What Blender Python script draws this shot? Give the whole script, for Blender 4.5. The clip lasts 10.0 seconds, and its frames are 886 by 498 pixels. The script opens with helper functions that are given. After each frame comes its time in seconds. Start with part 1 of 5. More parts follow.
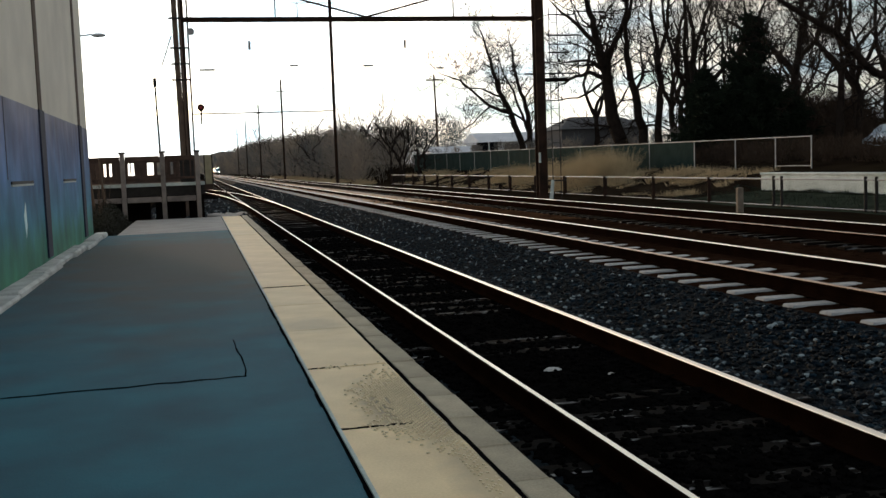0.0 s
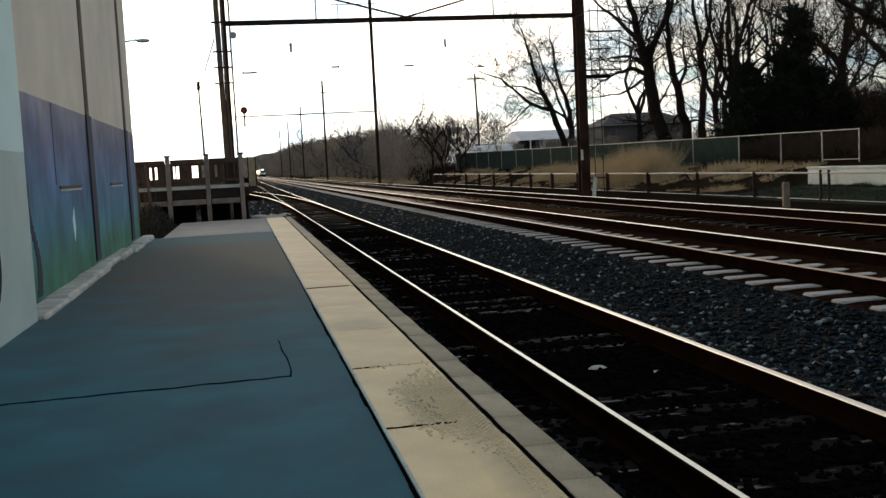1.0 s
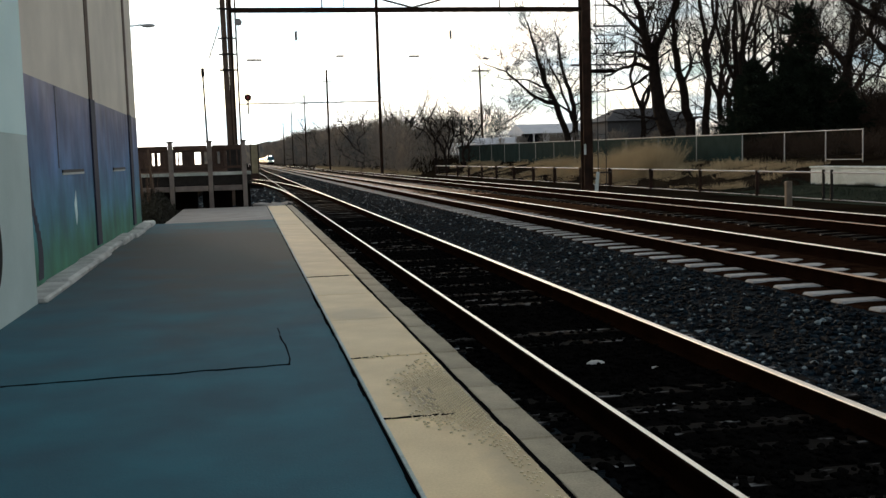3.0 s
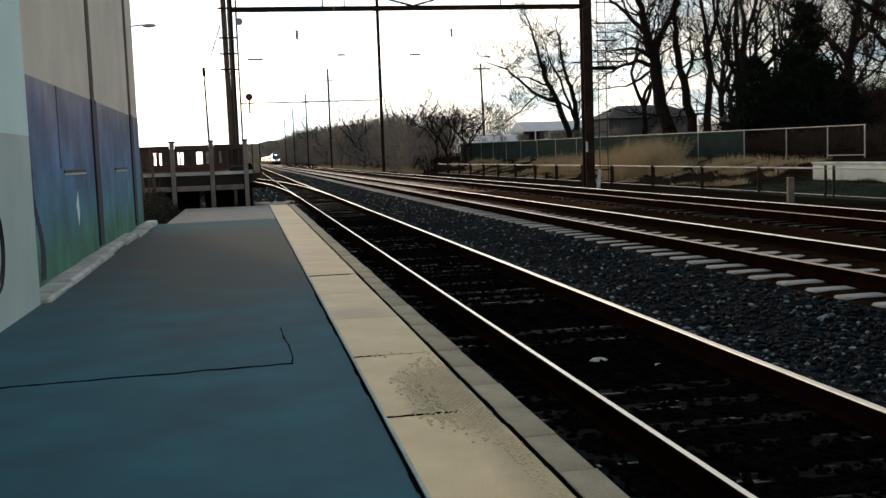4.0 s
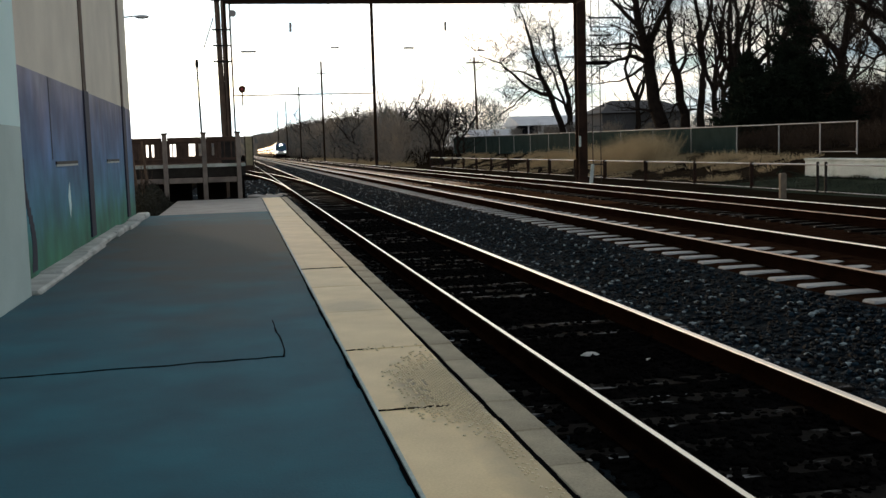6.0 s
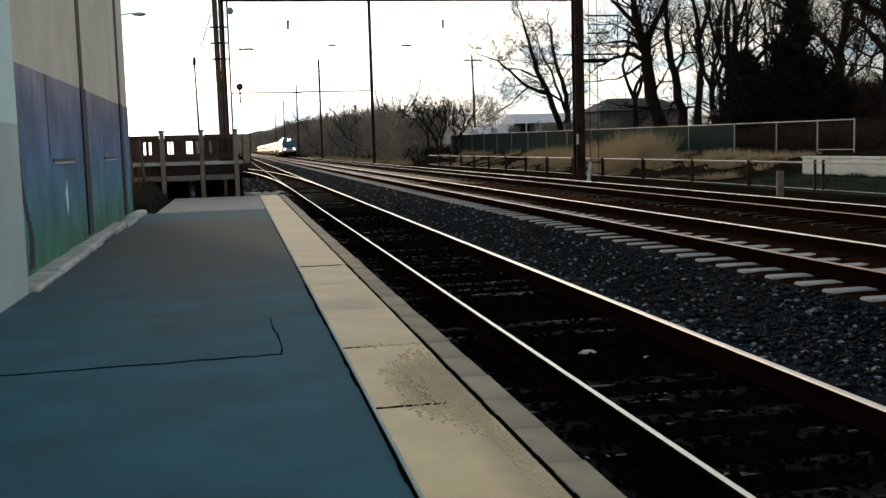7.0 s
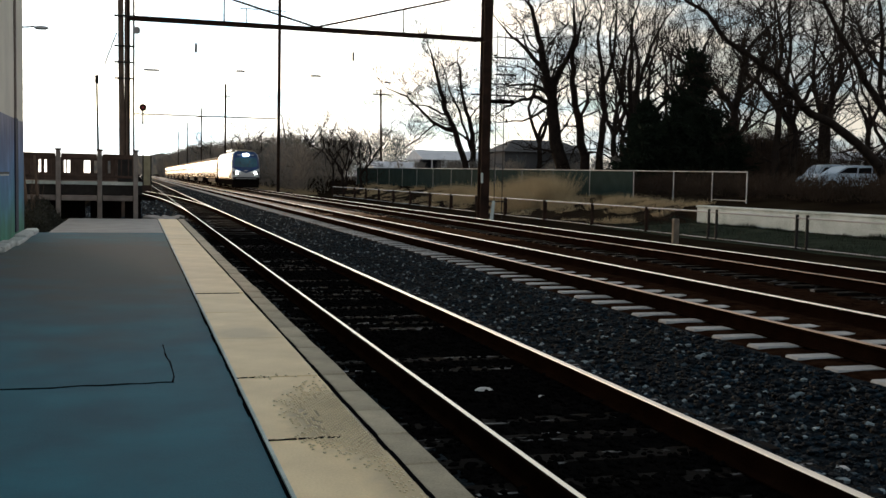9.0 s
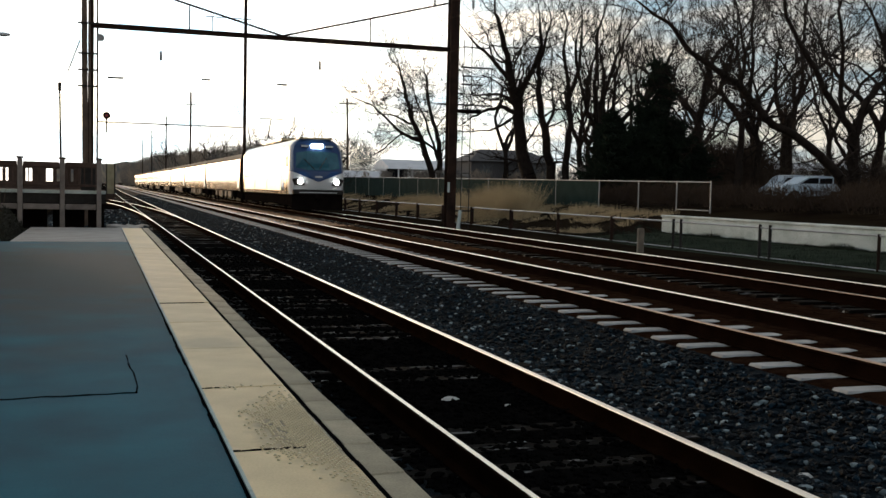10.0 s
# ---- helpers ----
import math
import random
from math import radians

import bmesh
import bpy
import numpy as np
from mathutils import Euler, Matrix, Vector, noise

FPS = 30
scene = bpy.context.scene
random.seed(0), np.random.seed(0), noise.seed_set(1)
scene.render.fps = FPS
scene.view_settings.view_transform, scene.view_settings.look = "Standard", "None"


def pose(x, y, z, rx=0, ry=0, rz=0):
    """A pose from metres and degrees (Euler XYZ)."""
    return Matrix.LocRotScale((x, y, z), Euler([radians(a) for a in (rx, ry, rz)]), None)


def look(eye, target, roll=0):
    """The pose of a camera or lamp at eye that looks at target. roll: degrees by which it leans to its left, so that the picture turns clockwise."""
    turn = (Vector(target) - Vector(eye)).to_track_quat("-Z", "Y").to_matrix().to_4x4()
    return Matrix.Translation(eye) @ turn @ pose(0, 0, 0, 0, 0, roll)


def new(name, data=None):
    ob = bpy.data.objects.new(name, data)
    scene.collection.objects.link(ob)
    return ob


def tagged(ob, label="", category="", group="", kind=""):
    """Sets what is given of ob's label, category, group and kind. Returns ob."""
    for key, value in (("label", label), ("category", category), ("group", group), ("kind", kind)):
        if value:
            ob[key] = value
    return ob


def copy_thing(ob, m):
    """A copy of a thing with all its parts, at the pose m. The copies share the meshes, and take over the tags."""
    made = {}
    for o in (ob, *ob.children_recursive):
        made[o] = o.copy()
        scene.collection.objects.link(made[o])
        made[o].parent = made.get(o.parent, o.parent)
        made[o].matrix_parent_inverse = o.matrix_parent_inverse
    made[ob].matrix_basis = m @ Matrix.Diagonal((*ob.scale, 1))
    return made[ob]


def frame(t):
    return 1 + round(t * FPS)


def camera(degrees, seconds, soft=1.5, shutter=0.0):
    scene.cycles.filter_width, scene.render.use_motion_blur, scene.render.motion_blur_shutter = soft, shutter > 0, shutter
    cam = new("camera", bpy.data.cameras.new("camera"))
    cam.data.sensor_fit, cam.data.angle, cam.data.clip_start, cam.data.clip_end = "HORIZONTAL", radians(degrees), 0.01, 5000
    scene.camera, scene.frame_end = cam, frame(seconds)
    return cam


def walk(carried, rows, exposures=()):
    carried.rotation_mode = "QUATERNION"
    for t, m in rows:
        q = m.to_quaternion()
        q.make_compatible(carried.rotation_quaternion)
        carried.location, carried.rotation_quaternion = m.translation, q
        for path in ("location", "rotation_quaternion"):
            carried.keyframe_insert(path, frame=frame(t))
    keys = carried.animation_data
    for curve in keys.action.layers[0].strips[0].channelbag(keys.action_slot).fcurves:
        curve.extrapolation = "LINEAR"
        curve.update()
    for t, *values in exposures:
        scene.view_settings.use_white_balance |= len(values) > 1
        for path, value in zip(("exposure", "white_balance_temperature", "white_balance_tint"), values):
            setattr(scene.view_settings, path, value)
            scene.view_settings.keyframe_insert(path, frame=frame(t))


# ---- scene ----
# ---- camera ----
cam = camera(46.72, 10.0)
EYE = (0.0, 0.0, 1.5)
PATH = [
    (0.0, -13.25, -4.75, -2.13),
    (0.5, -11.89, -4.64, -3.40),
    (1.0, -10.86, -4.70, -2.97),
    (1.5, -10.68, -4.74, -2.44),
    (2.0, -10.81, -4.74, -1.85),
    (2.5, -10.85, -5.00, -1.68),
    (4.0, -10.66, -5.26, -2.11),
    (4.5, -10.71, -5.17, -2.18),
    (5.0, -10.62, -5.22, -2.01),
    (5.5, -10.90, -5.45, -1.81),
    (7.0, -11.20, -5.75, -1.69),
    (7.5, -11.55, -5.82, -1.52),
    (8.0, -12.98, -5.86, -0.74),
    (8.5, -15.32, -4.63, 0.56),
    (9.0, -16.72, -3.87, 1.17),
    (9.5, -17.78, -3.68, 1.28),
    (10.0, -18.58, -3.31, 1.31),
]
walk(cam, [(t, pose(*EYE, 90, 0, yaw) @ pose(0, 0, 0, pitch, 0, 0) @ pose(0, 0, 0, 0, 0, roll)) for t, yaw, pitch, roll in PATH],
     exposures=[(0.0, 0.27, 6280, 1), (10.0, 0.27, 6280, 1)])

# ---- sky and sun ----
SUN_AZ, SUN_EL = -16.0, 5.2   # degrees from the track's line to the right, and above the horizon
world = bpy.data.worlds.new("dusk_sky")
scene.world = world
world.use_nodes = True
wn, wl = world.node_tree.nodes, world.node_tree.links
wn.clear()
sky = wn.new("ShaderNodeTexSky")
sky.sky_type, sky.sun_disc = "NISHITA", False
sky.sun_elevation, sky.sun_rotation = radians(SUN_EL), radians(SUN_AZ)
sky.air_density, sky.dust_density, sky.ozone_density = 1.0, 0.6, 3.0
coord, stretch = wn.new("ShaderNodeTexCoord"), wn.new("ShaderNodeMapping")
stretch.inputs["Scale"].default_value = (2.2, 2.2, 9.0)
cloud = wn.new("ShaderNodeTexNoise")
cloud.inputs["Scale"].default_value, cloud.inputs["Detail"].default_value, cloud.inputs["Roughness"].default_value = 2.3, 7.0, 0.6
cramp = wn.new("ShaderNodeValToRGB")
cramp.color_ramp.elements[0].position, cramp.color_ramp.elements[1].position = 0.30, 0.48
cramp.color_ramp.elements[1].color = (0.92, 0.92, 0.92, 1)
cmix = wn.new("ShaderNodeMix")
cmix.data_type = "RGBA"
body = wn.new("ShaderNodeTexNoise")
body.inputs["Scale"].default_value, body.inputs["Detail"].default_value = 3.4, 9.0
tone = wn.new("ShaderNodeValToRGB")
tone.color_ramp.elements[0].position, tone.color_ramp.elements[0].color = 0.36, (1.9, 2.2, 2.5, 1)
tone.color_ramp.elements[1].position, tone.color_ramp.elements[1].color = 0.58, (4.2, 3.55, 3.05, 1)
bg, wout = wn.new("ShaderNodeBackground"), wn.new("ShaderNodeOutputWorld")
bg.inputs["Strength"].default_value = 0.15
wl.new(coord.outputs["Generated"], stretch.inputs["Vector"])
wl.new(stretch.outputs["Vector"], cloud.inputs["Vector"])
wl.new(stretch.outputs["Vector"], body.inputs["Vector"])
wl.new(body.outputs["Fac"], tone.inputs["Fac"])
# thin cloud glows round the low sun
facing, halo, lit = wn.new("ShaderNodeVectorMath"), wn.new("ShaderNodeMapRange"), wn.new("ShaderNodeMix")
facing.operation = "DOT_PRODUCT"
facing.inputs[1].default_value = (math.sin(radians(SUN_AZ)), math.cos(radians(SUN_AZ)), 0.09)
halo.interpolation_type = "SMOOTHERSTEP"
halo.inputs["From Min"].default_value, halo.inputs["From Max"].default_value = 0.62, 1.0
halo.inputs["To Min"].default_value, halo.inputs["To Max"].default_value = 1.3, 4.5
lit.data_type, lit.blend_type = "RGBA", "MULTIPLY"
lit.inputs["Factor"].default_value = 1.0
wl.new(coord.outputs["Generated"], facing.inputs[0])
wl.new(facing.outputs["Value"], halo.inputs["Value"])
wl.new(tone.outputs["Color"], lit.inputs["A"])
wl.new(halo.outputs["Result"], lit.inputs["B"])
wl.new(lit.outputs["Result"], cmix.inputs["B"])
wl.new(cloud.outputs["Fac"], cramp.inputs["Fac"])
# cloud thins towards the unseen zenith, added to make the fill light bluer
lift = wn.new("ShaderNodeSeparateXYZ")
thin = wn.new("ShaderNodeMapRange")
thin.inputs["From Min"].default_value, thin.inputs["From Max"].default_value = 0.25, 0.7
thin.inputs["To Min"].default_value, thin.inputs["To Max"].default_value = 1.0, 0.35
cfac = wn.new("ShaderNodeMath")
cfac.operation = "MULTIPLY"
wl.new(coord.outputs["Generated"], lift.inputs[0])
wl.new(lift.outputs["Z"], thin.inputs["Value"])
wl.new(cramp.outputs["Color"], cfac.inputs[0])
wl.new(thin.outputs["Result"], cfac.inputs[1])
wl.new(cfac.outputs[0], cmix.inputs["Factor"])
deep = wn.new("ShaderNodeGamma")
deep.inputs["Gamma"].default_value = 1.25
wl.new(sky.outputs["Color"], deep.inputs["Color"])
pale = wn.new("ShaderNodeHueSaturation")
pale.inputs["Saturation"].default_value = 0.60
wl.new(deep.outputs["Color"], pale.inputs["Color"])
wl.new(pale.outputs["Color"], cmix.inputs["A"])
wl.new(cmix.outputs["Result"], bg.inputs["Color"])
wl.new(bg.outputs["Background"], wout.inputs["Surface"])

sun = new("sun", bpy.data.lights.new("sun", "SUN"))
sun.data.energy, sun.data.angle, sun.data.color = 1.7, radians(5), (1.0, 0.60, 0.32)
sun_dir = Vector((math.sin(radians(SUN_AZ)) * math.cos(radians(SUN_EL)), math.cos(radians(SUN_AZ)) * math.cos(radians(SUN_EL)), math.sin(radians(SUN_EL))))
sun.matrix_world = look((0, 0, 30), Vector((0, 0, 30)) - sun_dir)


# ---- materials ----
def mat(name, a, b=None, rough=0.8, metal=0.0, scale=6.0, fine=60.0, bump=0.2, depth=0.01, spec=0.5, rand=0.0, coords="Object"):
    """Two-scale mottled surface between colours a and b, with fine relief."""
    m = bpy.data.materials.new(name)
    m.use_nodes = True
    n, l = m.node_tree.nodes, m.node_tree.links
    p = n["Principled BSDF"]
    b = b or tuple(c * 0.7 for c in a)
    tc = n.new("ShaderNodeTexCoord")
    big, small = n.new("ShaderNodeTexNoise"), n.new("ShaderNodeTexNoise")
    big.inputs["Scale"].default_value, big.inputs["Detail"].default_value = scale, 5
    small.inputs["Scale"].default_value, small.inputs["Detail"].default_value = fine, 3
    for t in (big, small):
        l.new(tc.outputs[coords], t.inputs["Vector"])
    add = n.new("ShaderNodeMath")
    add.operation = "MULTIPLY_ADD"
    add.inputs[1].default_value = 0.45
    l.new(small.outputs["Fac"], add.inputs[0])
    l.new(big.outputs["Fac"], add.inputs[2])
    ramp = n.new("ShaderNodeValToRGB")
    ramp.color_ramp.elements[0].position, ramp.color_ramp.elements[1].position = 0.5, 0.95
    ramp.color_ramp.elements[0].color, ramp.color_ramp.elements[1].color = (*b, 1), (*a, 1)
    l.new(add.outputs[0], ramp.inputs["Fac"])
    colour = ramp.outputs["Color"]
    if rand:
        info, hsv = n.new("ShaderNodeObjectInfo"), n.new("ShaderNodeHueSaturation")
        rng = n.new("ShaderNodeMapRange")
        rng.inputs["To Min"].default_value, rng.inputs["To Max"].default_value = 1 - rand, 1 + rand
        l.new(info.outputs["Random"], rng.inputs["Value"])
        l.new(rng.outputs["Result"], hsv.inputs["Value"])
        l.new(colour, hsv.inputs["Color"])
        colour = hsv.outputs["Color"]
    l.new(colour, p.inputs["Base Color"])
    p.inputs["Roughness"].default_value, p.inputs["Metallic"].default_value = rough, metal
    p.inputs["Specular IOR Level"].default_value = spec
    if bump:
        bp = n.new("ShaderNodeBump")
        bp.inputs["Strength"].default_value, bp.inputs["Distance"].default_value = bump, depth
        l.new(add.outputs[0], bp.inputs["Height"])
        l.new(bp.outputs["Normal"], p.inputs["Normal"])
    return m


def glow(name, colour, strength):
    m = bpy.data.materials.new(name)
    m.use_nodes = True
    p = m.node_tree.nodes["Principled BSDF"]
    p.inputs["Base Color"].default_value = (*colour, 1)
    p.inputs["Emission Color"].default_value = (*colour, 1)
    p.inputs["Emission Strength"].default_value = strength
    return m


def mural(name, stops, scale=1.2):
    """Paint in bands by height, brushed unevenly, on rendered block."""
    m = mat(name, (0.5, 0.5, 0.5), rough=0.75, scale=3, fine=80, bump=0.25, depth=0.004)
    n, l = m.node_tree.nodes, m.node_tree.links
    tc = n.new("ShaderNodeTexCoord")
    sep, wob = n.new("ShaderNodeSeparateXYZ"), n.new("ShaderNodeTexNoise")
    mp = n.new("ShaderNodeMapping")
    mp.inputs["Scale"].default_value = (1, 1.0, 0.35)
    wob.inputs["Scale"].default_value, wob.inputs["Detail"].default_value = scale, 6
    l.new(tc.outputs["Object"], sep.inputs[0])
    l.new(tc.outputs["Object"], mp.inputs["Vector"])
    l.new(mp.outputs["Vector"], wob.inputs["Vector"])
    ma = n.new("ShaderNodeMath")
    ma.operation = "MULTIPLY_ADD"
    ma.inputs[1].default_value = 0.9
    l.new(wob.outputs["Fac"], ma.inputs[0])
    l.new(sep.outputs["Z"], ma.inputs[2])
    mr = n.new("ShaderNodeMapRange")
    mr.inputs["From Min"].default_value, mr.inputs["From Max"].default_value = 0.45, 3.1
    l.new(ma.outputs[0], mr.inputs["Value"])
    ramp = n.new("ShaderNodeValToRGB")
    els = ramp.color_ramp.elements
    while len(els) < len(stops):
        els.new(0.5)
    for e, (pos, c) in zip(els, stops):
        e.position, e.color = pos, (*c, 1)
    l.new(mr.outputs["Result"], ramp.inputs["Fac"])
    cloud, drip, dmap = n.new("ShaderNodeTexNoise"), n.new("ShaderNodeTexNoise"), n.new("ShaderNodeMapping")
    cloud.inputs["Scale"].default_value, cloud.inputs["Detail"].default_value = 1.1, 8
    dmap.inputs["Scale"].default_value = (1, 1.5, 0.7)
    drip.inputs["Scale"].default_value, drip.inputs["Detail"].default_value = 1.5, 5
    l.new(tc.outputs["Object"], cloud.inputs["Vector"])
    l.new(tc.outputs["Object"], dmap.inputs["Vector"])
    l.new(dmap.outputs["Vector"], drip.inputs["Vector"])
    both = n.new("ShaderNodeMath")
    both.operation = "MULTIPLY"
    l.new(cloud.outputs["Fac"], both.inputs[0])
    l.new(drip.outputs["Fac"], both.inputs[1])
    shade = n.new("ShaderNodeMapRange")
    shade.inputs["From Min"].default_value, shade.inputs["From Max"].default_value = 0.08, 0.46
    shade.inputs["To Min"].default_value, shade.inputs["To Max"].default_value = 0.45, 1.35
    l.new(both.outputs[0], shade.inputs["Value"])
    hsv = n.new("ShaderNodeHueSaturation")
    l.new(shade.outputs["Result"], hsv.inputs["Value"])
    l.new(ramp.outputs["Color"], hsv.inputs["Color"])
    l.new(hsv.outputs["Color"], n["Principled BSDF"].inputs["Base Color"])
    return m


ASPHALT = mat("worn_asphalt", (0.002, 0.118, 0.170), (0.001, 0.066, 0.104), 0.85, scale=1.3, fine=70, bump=0.7, depth=0.008)
CONCRETE = mat("pale_concrete", (0.36, 0.35, 0.33), (0.25, 0.24, 0.23), 0.9, scale=1.5, fine=90, bump=0.3, depth=0.005)
KERB = mat("kerb_concrete", (0.54, 0.46, 0.33), (0.29, 0.25, 0.18), 0.9, scale=3, fine=70, bump=0.6, depth=0.01, rand=0.12)
TACTILE = mat("worn_yellow_tactile", (0.86, 0.66, 0.36), (0.64, 0.47, 0.24), 0.6, scale=1.6, fine=70, bump=0.2, depth=0.003, rand=0.06)
DOME = mat("pale_dome_tops", (0.78, 0.65, 0.42), (0.60, 0.49, 0.31), 0.55, scale=3, fine=70, bump=0.1, depth=0.002)
TAR = mat("black_tar", (0.005, 0.005, 0.006), rough=1.0, spec=0.0)
BALLAST = mat("ballast_bed", (0.013, 0.020, 0.026), (0.004, 0.006, 0.008), 1.0, scale=9, fine=45, bump=1.0, depth=0.05, spec=0.03)
STONE = mat("ballast_stone", (0.006, 0.025, 0.044), (0.001, 0.004, 0.008), 0.75, spec=0.12, scale=7, fine=60, bump=0.4, depth=0.01)
def vary_pieces(m):
    """Most stones dark, a few pale, by piece."""
    n, l = m.node_tree.nodes, m.node_tree.links
    p = n["Principled BSDF"]
    old = p.inputs["Base Color"].links[0].from_socket
    geo, ramp, mul = n.new("ShaderNodeNewGeometry"), n.new("ShaderNodeValToRGB"), n.new("ShaderNodeMix")
    for e, (pos, v) in zip([ramp.color_ramp.elements[0], ramp.color_ramp.elements[1], ramp.color_ramp.elements.new(0.6), ramp.color_ramp.elements.new(0.9)], ((0.0, 0.10), (1.0, 1.6), (0.6, 0.4), (0.9, 1.1))):
        e.position, e.color = pos, (v, v, v, 1)
    mul.data_type, mul.blend_type = "RGBA", "MULTIPLY"
    mul.inputs["Factor"].default_value = 1.0
    l.new(geo.outputs["Random Per Island"], ramp.inputs["Fac"])
    l.new(old, mul.inputs["A"])
    l.new(ramp.outputs["Color"], mul.inputs["B"])
    pick, chip = n.new("ShaderNodeMapRange"), n.new("ShaderNodeMix")
    pick.inputs["From Min"].default_value, pick.inputs["From Max"].default_value = 0.925, 1.0
    chip.data_type = "RGBA"
    chip.inputs["B"].default_value = (0.27, 0.33, 0.36, 1)
    l.new(geo.outputs["Random Per Island"], pick.inputs["Value"])
    l.new(pick.outputs["Result"], chip.inputs["Factor"])
    l.new(mul.outputs["Result"], chip.inputs["A"])
    l.new(chip.outputs["Result"], p.inputs["Base Color"])


vary_pieces(STONE)
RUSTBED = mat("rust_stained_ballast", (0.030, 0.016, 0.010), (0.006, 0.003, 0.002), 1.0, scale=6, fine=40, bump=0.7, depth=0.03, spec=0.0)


def tone_patch(m, centre, reach, colour, amount, wobble=1.6):
    """A ragged patch of another tone round a place on the platform, centre and reach in metres across and along."""
    n, l = m.node_tree.nodes, m.node_tree.links
    p = n["Principled BSDF"]
    old = p.inputs["Base Color"].links[0].from_socket
    geo, mp, warp = n.new("ShaderNodeNewGeometry"), n.new("ShaderNodeMapping"), n.new("ShaderNodeTexNoise")
    mp.vector_type = "TEXTURE"
    mp.inputs["Location"].default_value = (*centre, 0)
    mp.inputs["Scale"].default_value = (*reach, 1)
    warp.inputs["Scale"].default_value, warp.inputs["Detail"].default_value = wobble, 7
    l.new(geo.outputs["Position"], mp.inputs["Vector"])
    l.new(geo.outputs["Position"], warp.inputs["Vector"])
    ln, add, rng, mix = n.new("ShaderNodeVectorMath"), n.new("ShaderNodeMath"), n.new("ShaderNodeMapRange"), n.new("ShaderNodeMix")
    ln.operation, add.operation = "LENGTH", "ADD"
    l.new(mp.outputs["Vector"], ln.inputs[0])
    l.new(ln.outputs["Value"], add.inputs[0])
    l.new(warp.outputs["Fac"], add.inputs[1])
    rng.inputs["From Min"].default_value, rng.inputs["From Max"].default_value = 0.95, 1.7
    rng.inputs["To Min"].default_value, rng.inputs["To Max"].default_value = amount, 0.0
    l.new(add.outputs[0], rng.inputs["Value"])
    mix.data_type = "RGBA"
    mix.inputs["B"].default_value = (*colour, 1)
    l.new(rng.outputs["Result"], mix.inputs["Factor"])
    l.new(old, mix.inputs["A"])
    l.new(mix.outputs["Result"], p.inputs["Base Color"])


# greyer brown tone over the far half of the asphalt
tone_patch(ASPHALT, (-0.4, 18.5), (3.2, 8.5), (0.042, 0.046, 0.043), 0.9, 0.9)
tone_patch(ASPHALT, (-1.6, 21.0), (1.1, 3.0), (0.034, 0.042, 0.032), 0.6, 1.6)
# dirt among the domes and along the strip
tone_patch(TACTILE, (1.22, 6.25), (0.34, 0.85), (0.15, 0.125, 0.085), 0.85, 4.0)
tone_patch(TACTILE, (1.25, 4.4), (0.16, 1.6), (0.30, 0.24, 0.15), 0.5, 5.0)
tone_patch(TACTILE, (1.0, 9.8), (0.4, 0.5), (0.34, 0.26, 0.15), 0.45, 5.0)
# far copies of the rust-stained ballast, with low sunlight put into their colour
SUNMID = mat("half_sunlit_rust_ballast", (0.085, 0.046, 0.024), (0.025, 0.013, 0.008), 1.0, scale=3, fine=30, bump=0.7, depth=0.03, spec=0.0)
SUNFAR = mat("sunlit_rust_ballast", (0.27, 0.15, 0.075), (0.12, 0.062, 0.03), 0.5, scale=2, fine=20, bump=0.5, depth=0.02, spec=0.6)
SUNSTONE = mat("sunlit_rust_stone", (0.42, 0.25, 0.13), (0.20, 0.11, 0.055), 0.5, scale=2, fine=30, bump=0.2, depth=0.01, spec=0.6)
for glossy in (SUNFAR, SUNSTONE):  # coppery specular tint stands in for low sun on the ballast
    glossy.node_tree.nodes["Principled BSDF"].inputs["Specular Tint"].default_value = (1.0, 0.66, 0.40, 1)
VERGE = mat("mown_winter_verge", (0.045, 0.055, 0.040), (0.02, 0.026, 0.019), 1.0, scale=1.2, fine=25, bump=1.0, depth=0.05, spec=0.0)
# bed between the platform rails; round the deck it takes the place of shade
BLACKBALLAST = mat("near_black_ballast", (0.007, 0.0065, 0.0065), (0.002, 0.002, 0.002), 1.0, scale=8, fine=45, bump=1.0, depth=0.05, spec=0.0)
EARTH = mat("dry_earth", (0.022, 0.017, 0.011), (0.007, 0.005, 0.004), 1.0, scale=0.4, fine=12, bump=0.8, depth=0.05, spec=0.0)
RAILSIDE = mat("rusty_rail", (0.014, 0.007, 0.0045), (0.006, 0.003, 0.002), 1.0, scale=3, fine=50, bump=0.3, depth=0.003, spec=0.0)
DULLTOP = mat("rust_filmed_rail_head", (0.42, 0.27, 0.17), (0.26, 0.16, 0.10), 0.30, 0.75, scale=3, fine=40, bump=0.1, depth=0.001)
RAILTOP = mat("polished_rail_head", (0.98, 0.90, 0.79), (0.88, 0.80, 0.70), 0.42, 1.0, scale=2, fine=40, bump=0.05, depth=0.001)
TIE = mat("concrete_tie", (0.44, 0.45, 0.45), (0.28, 0.29, 0.30), 0.85, scale=6, fine=80, bump=0.3, depth=0.005, rand=0.1)
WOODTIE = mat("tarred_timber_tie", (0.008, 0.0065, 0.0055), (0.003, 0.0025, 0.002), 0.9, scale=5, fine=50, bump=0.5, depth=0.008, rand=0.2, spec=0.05)
